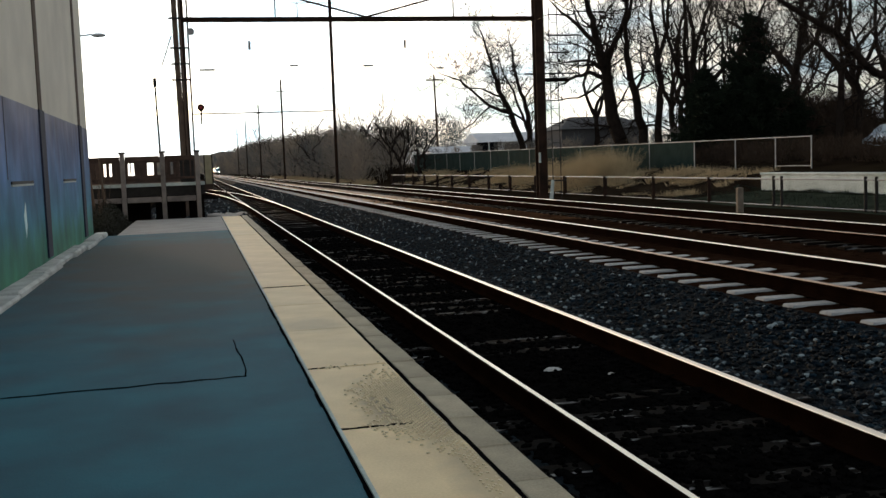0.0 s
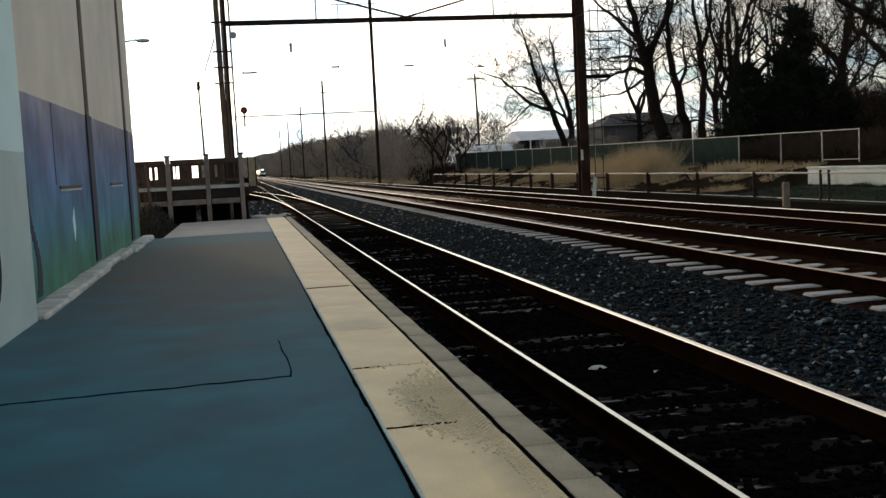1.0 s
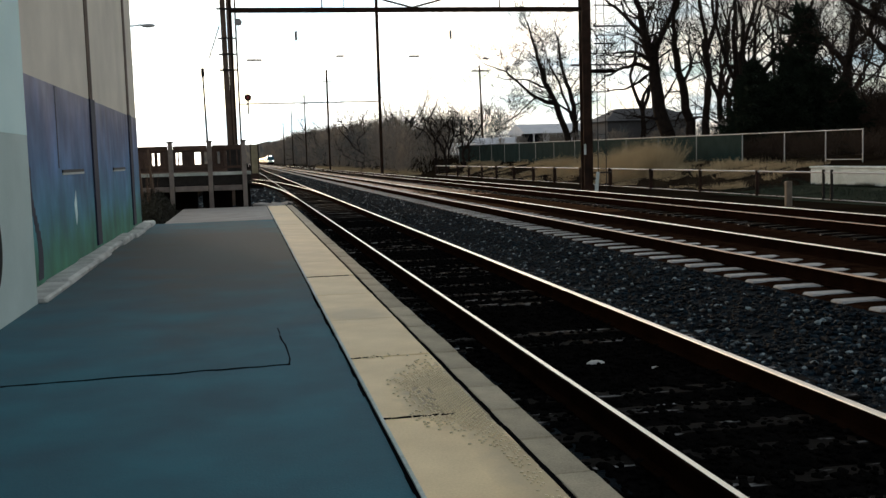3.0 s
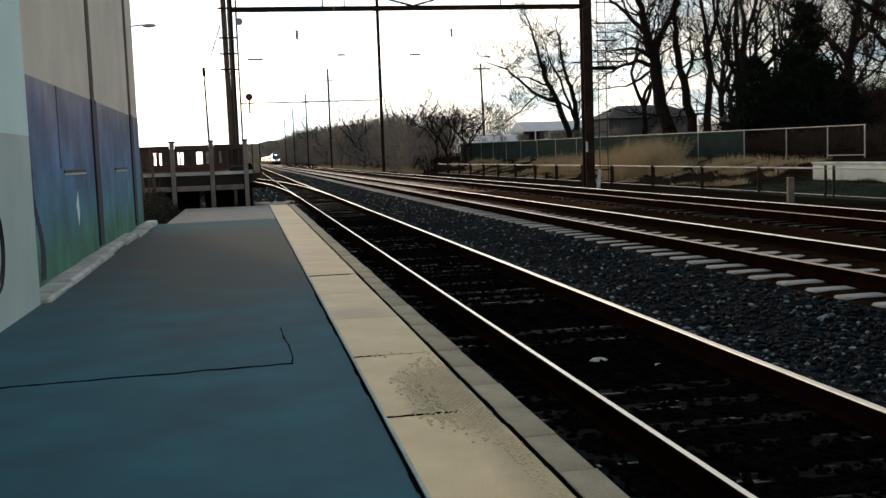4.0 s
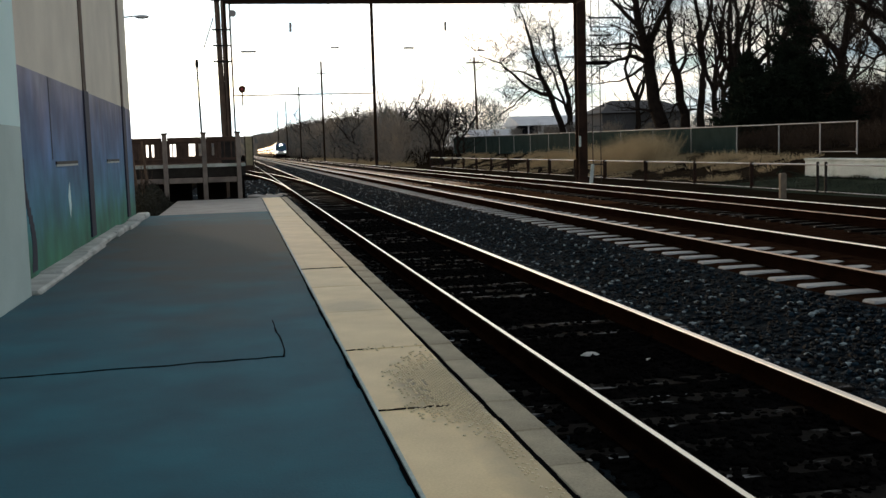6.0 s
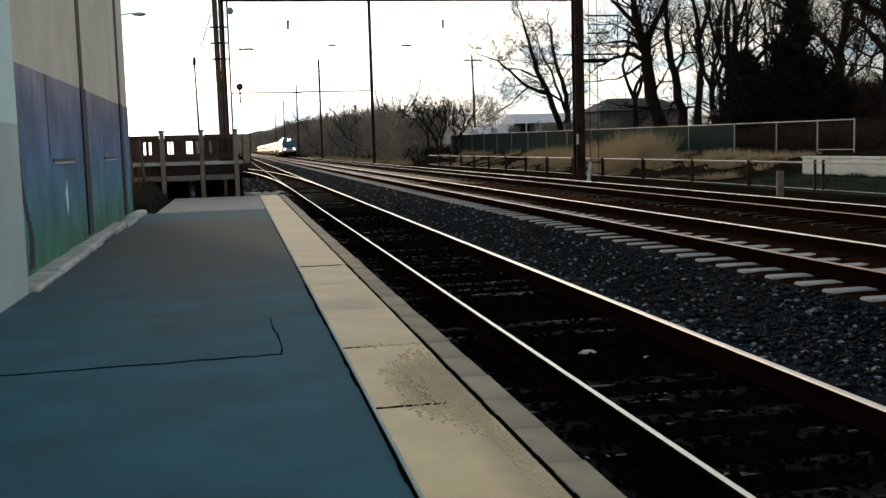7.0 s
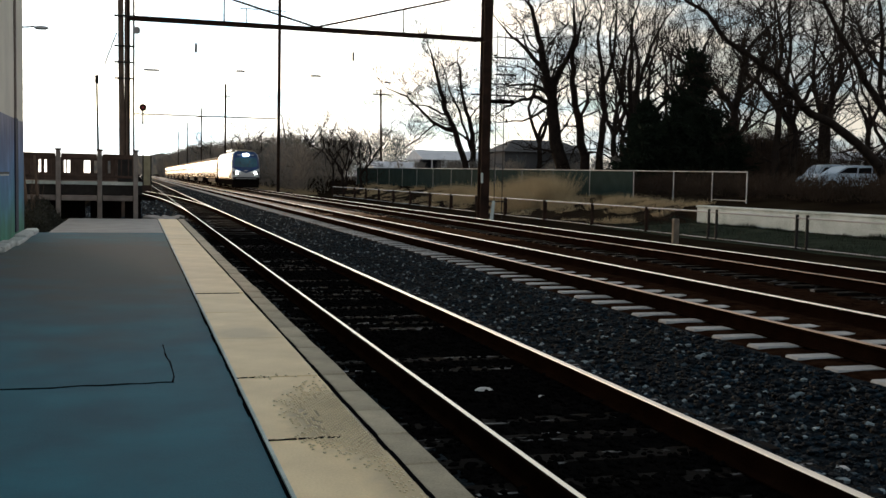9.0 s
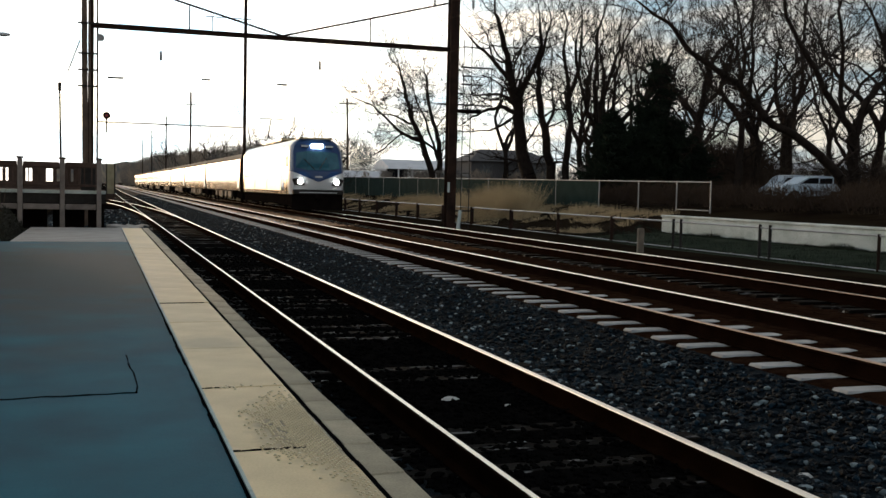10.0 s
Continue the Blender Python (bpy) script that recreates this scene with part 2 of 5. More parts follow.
def tie_glints(m):
    """Thin pale streaks across the track, painted in place of glints on the tie tops."""
    n, l = m.node_tree.nodes, m.node_tree.links
    p = n["Principled BSDF"]
    old = p.inputs["Base Color"].links[0].from_socket
    geo, mp, ns, ramp, mix = n.new("ShaderNodeNewGeometry"), n.new("ShaderNodeMapping"), n.new("ShaderNodeTexNoise"), n.new("ShaderNodeValToRGB"), n.new("ShaderNodeMix")
    mp.inputs["Scale"].default_value = (1.8, 9, 9)
    ns.inputs["Scale"].default_value, ns.inputs["Detail"].default_value = 1.3, 5
    ramp.color_ramp.elements[0].position, ramp.color_ramp.elements[1].position = 0.60, 0.72
    mix.data_type = "RGBA"
    mix.inputs["B"].default_value = (0.33, 0.33, 0.34, 1)
    l.new(geo.outputs["Position"], mp.inputs["Vector"])
    l.new(mp.outputs["Vector"], ns.inputs["Vector"])
    l.new(ns.outputs["Fac"], ramp.inputs["Fac"])
    l.new(ramp.outputs["Color"], mix.inputs["Factor"])
    l.new(old, mix.inputs["A"])
    l.new(mix.outputs["Result"], p.inputs["Base Color"])


tie_glints(WOODTIE)
STEEL = mat("rusted_steel", (0.040, 0.022, 0.016), (0.014, 0.009, 0.007), 0.85, 0.0, scale=2, fine=30, bump=0.3, depth=0.004, spec=0.1)
DARKSTEEL = mat("dark_painted_steel", (0.03, 0.028, 0.027), (0.014, 0.013, 0.013), 0.7, 0.0, scale=4, fine=40, bump=0.2, depth=0.003, spec=0.15)
GALV = mat("galvanised_steel", (0.42, 0.43, 0.44), (0.30, 0.31, 0.32), 0.5, 0.8, scale=8, fine=60, bump=0.1, depth=0.002)
POLEWOOD = mat("weathered_pole_wood", (0.13, 0.09, 0.065), (0.06, 0.042, 0.032), 0.9, scale=3, fine=40, bump=0.6, depth=0.01)
DECKWOOD = mat("weathered_deck_timber", (0.085, 0.058, 0.047), (0.04, 0.029, 0.025), 1.0, spec=0.1, scale=3, fine=40, bump=0.5, depth=0.006, rand=0.15)
GREYWOOD = mat("weathered_grey_timber", (0.24, 0.215, 0.20), (0.12, 0.105, 0.10), 0.9, scale=3, fine=40, bump=0.5, depth=0.006, rand=0.15)
BARK = mat("dark_bark", (0.028, 0.021, 0.017), (0.012, 0.009, 0.008), 1.0, spec=0.1, scale=3, fine=25, bump=0.6, depth=0.02)
# blue-grey of distant haze and tan of sunlit tips mixed into the twigs' colour
BRUSH = mat("hazy_brush_twigs", (0.40, 0.325, 0.25), (0.085, 0.108, 0.128), 1.0, spec=0.05, scale=0.09, fine=0.7, bump=0)
NEEDLE = mat("evergreen_needles", (0.018, 0.026, 0.016), (0.006, 0.010, 0.007), 1.0, spec=0.08, scale=1.5, fine=10, bump=0)
GRASS = mat("dry_tall_grass", (0.58, 0.46, 0.28), (0.34, 0.27, 0.16), 0.9, scale=0.8, fine=8, bump=0)
SHRUB = mat("dark_shrub_leaves", (0.026, 0.028, 0.018), (0.010, 0.011, 0.008), 0.9, scale=2, fine=20, bump=0)
WHITEWALL = mat("weathered_white_paint", (0.60, 0.66, 0.66), (0.30, 0.36, 0.35), 0.9, scale=1.0, fine=20, bump=0.3, depth=0.01)
ROOF = mat("pale_metal_roof", (0.72, 0.74, 0.78), (0.56, 0.58, 0.63), 0.6, scale=0.6, fine=8, bump=0.1)
SIDING = mat("pale_siding", (0.88, 0.88, 0.88), (0.76, 0.76, 0.76), 0.85, scale=0.5, fine=6, bump=0.1)
DARKOPEN = mat("dark_opening", (0.012, 0.013, 0.016), rough=1.0, spec=0.0)
SILVER = mat("brushed_stainless", (0.50, 0.43, 0.32), (0.36, 0.31, 0.23), 0.22, 0.95, scale=0.6, fine=12, bump=0.05, depth=0.002)
REFLECTBROWN = mat("brown_reflection_stainless", (0.30, 0.235, 0.16), (0.20, 0.15, 0.10), 0.35, 0.8, scale=0.8, fine=10, bump=0.05, depth=0.002)
PALEGREY = mat("pale_grey_paint", (0.55, 0.57, 0.60), (0.48, 0.5, 0.53), 0.4, scale=1, fine=14, bump=0.03)
NAVY = mat("navy_blue_paint", (0.008, 0.045, 0.16), (0.006, 0.035, 0.12), 0.35, scale=1, fine=14, bump=0.03)
# teal base colour stands in for a reflection in the glass
GLASS = mat("dark_cab_glass", (0.035, 0.13, 0.18), (0.02, 0.08, 0.12), 0.06, scale=1, fine=5, bump=0)
UNDER = mat("dirty_underframe", (0.010, 0.008, 0.007), (0.004, 0.003, 0.003), 1.0, scale=2, fine=20, bump=0.4, spec=0.0)
RED = mat("red_paint", (0.35, 0.02, 0.02), rough=0.5)
PORCELAIN = mat("grey_insulator", (0.30, 0.29, 0.30), rough=0.4)
LAMP = glow("train_headlight", (1.0, 0.97, 0.9), 14)
CREAM = mat("cream_wall_paint", (0.80, 0.75, 0.66), (0.62, 0.58, 0.51), 0.8, scale=0.9, fine=60, bump=0.2, depth=0.004)
SKYPAINT = mat("pale_blue_wall_paint", (0.74, 0.95, 0.97), (0.66, 0.88, 0.91), 0.8, scale=0.9, fine=60, bump=0.2, depth=0.004)
SAGE = mat("grey_green_wall_paint", (0.56, 0.68, 0.68), (0.42, 0.54, 0.54), 0.8, scale=0.9, fine=60, bump=0.2, depth=0.004)
MURAL = mural("mural_paint", [(0.0, (0.05, 0.22, 0.13)), (0.16, (0.06, 0.25, 0.20)), (0.34, (0.08, 0.27, 0.42)), (0.58, (0.10, 0.21, 0.43)), (0.82, (0.17, 0.21, 0.39)), (1.0, (0.29, 0.28, 0.37))])
INK = mat("black_paint", (0.012, 0.012, 0.016), rough=0.6)
NIGHTBLUE = mat("dark_blue_joint_paint", (0.012, 0.018, 0.05), rough=0.7)
YELLOWGREEN = mat("faded_yellow_green_paint", (0.36, 0.33, 0.22), (0.22, 0.20, 0.13), 0.8, scale=4, fine=40, bump=0.2)
CARWHITE = mat("white_car_paint", (0.52, 0.64, 0.78), (0.46, 0.57, 0.70), 0.25, scale=1, fine=5, bump=0)
TYRE = mat("black_rubber", (0.015, 0.015, 0.015), rough=0.8)
SLAT = mat("dark_green_slats", (0.024, 0.042, 0.040), (0.014, 0.027, 0.026), 1.0, scale=1, fine=8, bump=0, spec=0.03)
THICKET = mat("brown_undergrowth", (0.06, 0.042, 0.03), (0.025, 0.018, 0.014), 1.0, scale=0.5, fine=6, bump=0, spec=0.1)
DARKSIDING = mat("dark_siding", (0.09, 0.09, 0.095), (0.06, 0.06, 0.065), 0.9, scale=0.5, fine=6, bump=0)
FOOT = mat("chipped_pale_concrete", (0.62, 0.64, 0.62), (0.36, 0.37, 0.36), 0.9, scale=2.5, fine=40, bump=0.5, depth=0.01)
MARKER = mat("weathered_brown_concrete", (0.20, 0.165, 0.13), (0.11, 0.09, 0.07), 0.95, scale=4, fine=40, bump=0.4, depth=0.01)
PAPER = mat("pale_litter", (0.6, 0.6, 0.6), rough=0.9)


# ---- builders ----
class Shape:
    """Collects boxes, tubes and sheets into one mesh."""

    def __init__(self):
        self.v, self.f, self.mi, self.cur = [], [], [], 0

    def add(self, verts, faces):
        o = len(self.v)
        self.v += [tuple(p) for p in verts]
        self.f += [tuple(i + o for i in f) for f in faces]
        self.mi += [self.cur] * len(faces)
        return self

    def box(self, x0, y0, z0, x1, y1, z1, m=None):
        vs = [Vector((x, y, z)) for z in (z0, z1) for x, y in ((x0, y0), (x1, y0), (x1, y1), (x0, y1))]
        if m is not None:
            vs = [m @ p for p in vs]
        return self.add(vs, [(3, 2, 1, 0), (4, 5, 6, 7), (0, 1, 5, 4), (1, 2, 6, 5), (2, 3, 7, 6), (3, 0, 4, 7)])

    def cbox(self, x0, y0, z0, x1, y1, z1, c=0.01, m=None):
        """A box with its edges cut off by c."""
        b = bmesh.new()
        bmesh.ops.create_cube(b, size=1)
        for v in b.verts:
            v.co = Vector((x0 + (x1 - x0) * (v.co.x + .5), y0 + (y1 - y0) * (v.co.y + .5), z0 + (z1 - z0) * (v.co.z + .5)))
        bmesh.ops.bevel(b, geom=b.edges[:], offset=c, segments=1, affect="EDGES")
        b.verts.index_update()
        vs = [m @ v.co if m is not None else v.co.copy() for v in b.verts]
        fs = [tuple(v.index for v in f.verts) for f in b.faces]
        b.free()
        return self.add(vs, fs)

    def tube(self, p, q, r0, r1=None, n=8, caps=True):
        p, q = Vector(p), Vector(q)
        r1 = r0 if r1 is None else r1
        d = (q - p).normalized()
        a = d.orthogonal().normalized()
        b = d.cross(a)
        ring = [(math.cos(2 * math.pi * i / n), math.sin(2 * math.pi * i / n)) for i in range(n)]
        vs = [p + (a * c + b * s) * r0 for c, s in ring] + [q + (a * c + b * s) * r1 for c, s in ring]
        fs = [(i, (i + 1) % n, n + (i + 1) % n, n + i) for i in range(n)]
        if caps:
            fs += [tuple(range(n - 1, -1, -1)), tuple(range(n, 2 * n))]
        return self.add(vs, fs)

    def ball(self, c, r, n=8, squash=(1, 1, 1)):
        b = bmesh.new()
        bmesh.ops.create_uvsphere(b, u_segments=n, v_segments=max(4, n // 2 + 1), radius=r)
        b.verts.index_update()
        vs = [Vector(c) + Vector((v.co.x * squash[0], v.co.y * squash[1], v.co.z * squash[2])) for v in b.verts]
        fs = [tuple(v.index for v in f.verts) for f in b.faces]
        b.free()
        return self.add(vs, fs)

    def loft(self, rings, caps=True):
        n = len(rings[0])
        fs = [(k * n + i, k * n + (i + 1) % n, (k + 1) * n + (i + 1) % n, (k + 1) * n + i) for k in range(len(rings) - 1) for i in range(n)]
        if caps:
            fs += [tuple(range(n - 1, -1, -1)), tuple(range((len(rings) - 1) * n, len(rings) * n))]
        return self.add([p for r in rings for p in r], fs)

    def mesh(self, name, *mats, smooth=False):
        me = bpy.data.meshes.new(name)
        me.from_pydata(self.v, [], self.f)
        for m in mats:
            me.materials.append(m)
        if len(mats) > 1:
            me.polygons.foreach_set("material_index", self.mi)
        if smooth:
            me.polygons.foreach_set("use_smooth", [True] * len(self.f))
            me.set_sharp_from_angle(angle=radians(40))
        me.update()
        return me


def part(name, shape, material, parent=None, label="", smooth=False, kind=""):
    mats = material if isinstance(material, (list, tuple)) else [material]
    ob = new(name, shape.mesh(name, *mats, smooth=smooth))
    ob.parent = parent
    return tagged(ob, label, kind=kind)


def thing(name, label, category, at=(0, 0, 0), group="", kind="", turn=0):
    ob = new(name)
    ob.matrix_basis = pose(*at, 0, 0, turn)
    ob.empty_display_size = 0.2
    return tagged(ob, label, category, group, kind)


def solid(name, shape, material, label, category="", group="", kind="", smooth=False):
    """A top-level thing or piece of the setting of one mesh."""
    return tagged(part(name, shape, material, smooth=smooth), label, category, group, kind)


# ---- ground ----
def ground_z(x, y):
    """Height of the ground across the line; the bank behind the low fence is steep only where the white wall holds it."""
    s = min(1.0, max(0.0, (y - 44) / 6))
    pts = [(-1500, -0.6), (-8, -0.55), (1.30, -0.42), (1.75, -0.335), (1.95, -0.322), (4.05, -0.322), (4.5, -0.37), (5.3, -0.20), (5.8, -0.10), (6.0, -0.086), (7.36, -0.086), (7.55, -0.058), (8.5, -0.064), (9.8, -0.12),
           (12.9, -0.09), (14.3, -0.48), (21.0, -0.62), (22.0, -0.60), (24.0 - 0.6 * s, -0.42 - 0.18 * s), (26.1 - 2.5 * s, -0.34 - 0.25 * s), (26.45 + 1.6 * s, 0.38), (30, 0.6), (36, 1.25), (60, 2.0), (1500, 2.4)]
    for (a, za), (b, zb) in zip(pts, pts[1:]):
        if x <= b:
            return za + (zb - za) * (x - a) / (b - a)
    return pts[-1][1]


def ground():
    xs = [-1500, -400, -120, -40, -15, -8, -3, 0.5, 1.30, 1.75, 1.95, 2.5, 3.0, 3.5, 4.05, 4.5, 4.9, 5.3, 5.8, 6.0, 7.1, 7.36, 7.55, 8.5, 9.2, 9.8, 11.4, 12.9, 13.6, 14.3, 16, 18, 21,
          22, 23, 23.6, 24.5, 25.4, 26.1, 26.45, 27.2, 28.05, 30, 33, 36, 40, 46, 60, 120, 400, 1500]
    ys = [-60, -20, -8] + [-4 + 2 * i for i in range(37)] + [75, 80, 90, 100, 115, 130, 150, 180, 220, 280, 360, 480, 700, 1100, 1800, 3000]
    s = Shape()
    vs = [(x, y, ground_z(x, y) + (0.05 * noise.noise((x * 0.7, y * 0.7, 0)) if x > 14 else 0.015 * noise.noise((x * 2, y * 2, 3)))) for y in ys for x in xs]
    n = len(xs)
    # main line bed turns paler gold with distance, sunlight painted into its colour
    for j in range(len(ys) - 1):
        for i in range(n - 1):
            # past y 34 the ground by the deck is painted near black for its shade
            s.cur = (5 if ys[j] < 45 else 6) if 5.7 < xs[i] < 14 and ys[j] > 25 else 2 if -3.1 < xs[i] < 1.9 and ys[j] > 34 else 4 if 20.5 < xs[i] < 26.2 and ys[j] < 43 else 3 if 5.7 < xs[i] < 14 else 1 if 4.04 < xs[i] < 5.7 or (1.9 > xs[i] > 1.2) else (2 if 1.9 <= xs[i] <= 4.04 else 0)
            s.f.append((j * n + i, j * n + i + 1, (j + 1) * n + i + 1, (j + 1) * n + i))
            s.mi.append(s.cur)
    s.v = vs
    solid("ground", s, [EARTH, BALLAST, BLACKBALLAST, RUSTBED, VERGE, SUNMID, SUNFAR], "dark ballast and dry earth along the railway", "ground", kind="structure")


ground()

# ---- tracks ----
RAIL_PROFILE = [(-0.070, 0), (0.070, 0), (0.070, 0.012), (0.012, 0.03), (0.010, 0.125), (0.036, 0.135), (0.037, 0.16), (0.033, 0.1665), (0.019, 0.172), (-0.019, 0.172), (-0.0325, 0.168), (-0.0365, 0.1625), (-0.036, 0.135), (-0.010, 0.125), (-0.012, 0.03), (-0.070, 0.012)]


def rail_shape(path, bright=(8, 9, 10)):
    """Rail swept along a list of (x, y, z) at its foot; the wheels polish the faces named."""
    s = Shape()
    n = len(RAIL_PROFILE)
    for k, (x, y, z) in enumerate(path):
        s.v += [(x + px, y, z + pz) for px, pz in RAIL_PROFILE]
    for k in range(len(path) - 1):
        for i in range(n):
            s.f.append((k * n + i, k * n + (i + 1) % n, (k + 1) * n + (i + 1) % n, (k + 1) * n + i))
            s.mi.append(1 if i in bright else 0)
    return s


TRACKS = ((2.985, -0.14), (7.12, 0.10), (11.36, 0.10))
track_obs = []
for k, (cx, top) in enumerate(TRACKS):
    tr = thing(f"track_{k + 1}", ("straight track on dark timber ties beside the platform", "main line track on pale concrete ties", "far main line track in dark ballast")[k], "railway track", kind="structure")
    track_obs.append(tr)
    for side in (-0.7525, 0.7525):
        ys = [-30, 0, 30, 60, 120, 240, 480, 900, 1500]
        dull = k > 0 and side < 0
        part("rail", rail_shape([(cx + side, y, top - 0.172) for y in ys], (8,) if k == 0 and side < 0 else (8, 9, 10)), [RAILSIDE, DULLTOP if dull else RAILTOP], tr)

# diverging track at the turnout beyond the platform's end
br = thing("track_4", "diverging track of a turnout with worn rails", "railway track", kind="structure")
for side in (-0.7525, 0.7525):
    pts = []
    for i in range(24):
        y = 46 + i * 5.0
        d = max(0.0, y - 46)
        pts.append((2.985 + side - 0.00095 * d * d, y, -0.14 - 0.174))
    part("rail", rail_shape(pts), [RAILSIDE, RAILTOP], br)


# ---- platform ----
def platform():
    pl = thing("platform", "low asphalt station platform with yellow edge strip", "platform", kind="structure")
    s = Shape()
    s.box(-2.9, -8, -0.6, 0.682, 27.0, 0.0)
    part("asphalt_surface", s, ASPHALT, pl, "blue-grey worn asphalt")
    s = Shape()
    s.box(-2.06, 27.0, -0.6, 0.682, 35.3, 0.004)
    part("concrete_slab", s, CONCRETE, pl, "pale concrete slab")
    s = Shape()
    s.box(0.683, -8, -0.6, 1.40, 35.3, -0.045)
    part("edge_bed", s, TAR, pl)
    # tar seams and saw cuts across the asphalt
    s = Shape()
    rnd = random.Random(4)
    def seam(x0, y0, x1, y1, w, n=14):
        last = None
        for i in range(n + 1):
            f = i / n
            p = Vector((x0 + (x1 - x0) * f + rnd.uniform(-1, 1) * 0.012, y0 + (y1 - y0) * f + rnd.uniform(-1, 1) * 0.02, 0.0))
            if last is not None:
                d = (p - last).normalized()
                o = Vector((-d.y, d.x, 0)) * w * rnd.uniform(0.5, 1.2)
                s.add([last - o, last + o, p + o, p - o] + [q - Vector((0, 0, 0.01)) for q in (last - o, last + o, p + o, p - o)],
                      [(3, 2, 1, 0), (0, 1, 5, 4), (2, 3, 7, 6), (1, 2, 6, 5), (3, 0, 4, 7)])
                for k in range(8):
                    q = s.v[-8 + k]
                    s.v[-8 + k] = (q[0], q[1], q[2] + 0.004)
            last = p
    seam(-2.2, 7.42, 0.27, 7.58, 0.017, 24)
    seam(0.268, 7.57, 0.235, 9.25, 0.006, 8)
    part("tar_seam", s, TAR, pl)
    # tactile strip in long panels
    rnd = random.Random(2)
    me = Shape().cbox(0, 0.007, -0.05, 0.628, 1.852, 0.0, 0.006).mesh("tactile_panel", TACTILE)
    y = 5.76 - 1.86 * 7
    while y < 35.0:
        ob = new("tactile_panel", me)
        ob.parent = pl
        ob.matrix_basis = pose(0.70, y, 0.006 + rnd.uniform(-0.003, 0.003), rnd.uniform(-0.15, 0.15), rnd.uniform(-0.2, 0.2), 0)
        if y + 1.86 > 35.3:
            ob.scale = (1, (35.3 - y) / 1.86, 1)
        y += 1.86
    s = Shape()
    for i in range(18):
        for j in range(230):
            x, y = 0.72 + i * 0.033 + (j % 2) * 0.0165, 3.0 + j * 0.027
            worn = max(0.0, abs(y - 6.2) - 0.55) * 1.3 * (0.35 if x > 1.2 and y < 5.6 else 1) + max(0.0, 1.14 - x) * 3.4
            if abs(y - 7.62) < 0.09 and x > 0.85:
                worn = 0.85
            if rnd.random() < worn:
                continue
            ring = [(math.cos(a) , math.sin(a)) for a in (0, 1.047, 2.094, 3.1416, 4.189, 5.236)]
            s.add([(x + c * 0.0125, y + d * 0.0115, 0.003) for c, d in ring] + [(x + c * 0.007, y + d * 0.007, 0.0125) for c, d in ring],
                  [(k, (k + 1) % 6, 6 + (k + 1) % 6, 6 + k) for k in range(6)] + [tuple(range(6, 12))])
    part("dome", s, DOME, pl, kind="stuff")
    s = Shape()
    y = -8.0
    while y < 35.2:
        ln = rnd.uniform(0.08, 0.3)
        s.box(1.331 - rnd.uniform(0.0, 0.014), y, -0.05, 1.346 + rnd.uniform(0.0, 0.008), min(y + ln, 35.3), 0.0065 + rnd.uniform(0, 0.002))
        y += ln
    for yy, x1, w in ((5.755, 1.12, 0.013), (7.615, 0.9, 0.004), (13.195, 1.2, 0.006)):  # open joints between panels
        x = 0.71
        while x < x1:
            ln = rnd.uniform(0.02, 0.07)
            o = rnd.uniform(-0.006, 0.006)
            s.box(x, yy + o - w * rnd.uniform(0.3, 1), -0.05, x + ln, yy + o + w * rnd.uniform(0.3, 1), 0.0095)
            x += ln * rnd.uniform(0.95, 1.3)
    part("edge_joint", s, TAR, pl)
    s = Shape()
    s.box(0.6965, 3.0, -0.05, 0.716, 35.3, 0.0145)
    part("white_line", s, WHITEWALL, pl)
    s = Shape()
    y = -8.0
    while y < 35.2:  # ragged tar along the strip
        ln = rnd.uniform(0.15, 0.5)
        s.box(0.686 - rnd.uniform(0.0, 0.016) * (1 if y < 12 else 0.2), y, -0.05, 0.696, min(y + ln, 35.3), 0.0045 + rnd.uniform(0, 0.002))
        y += ln
    part("tar_line", s, TAR, pl)
    blocks = []
    for k in range(4):
        b = Shape().cbox(0, 0.006, -0.34, 0.208, 0.627, 0.0, 0.010 + 0.003 * k)
        b.v = [(x + rnd.uniform(-0.004, 0.002), yy + rnd.uniform(-0.004, 0.004), z + rnd.uniform(-0.004, 0.004)) for x, yy, z in b.v]
        blocks.append(b.mesh("kerb_block", KERB))
    y = 4.52 - 0.63 * 18
    while y < 35.2:
        ob = new("kerb_block", blocks[rnd.randrange(4)])
        ob.parent = pl
        ob.matrix_basis = pose(1.349 + rnd.uniform(-0.002, 0.003), y, rnd.uniform(-0.006, 0.003), 0, rnd.uniform(-0.6, 0.6), rnd.uniform(-0.15, 0.15))
        y += 0.63
    s = Shape().box(1.36, -8, -0.6, 1.51, 35.25, -0.3)
    part("edge_wall", s, KERB, pl)


platform()


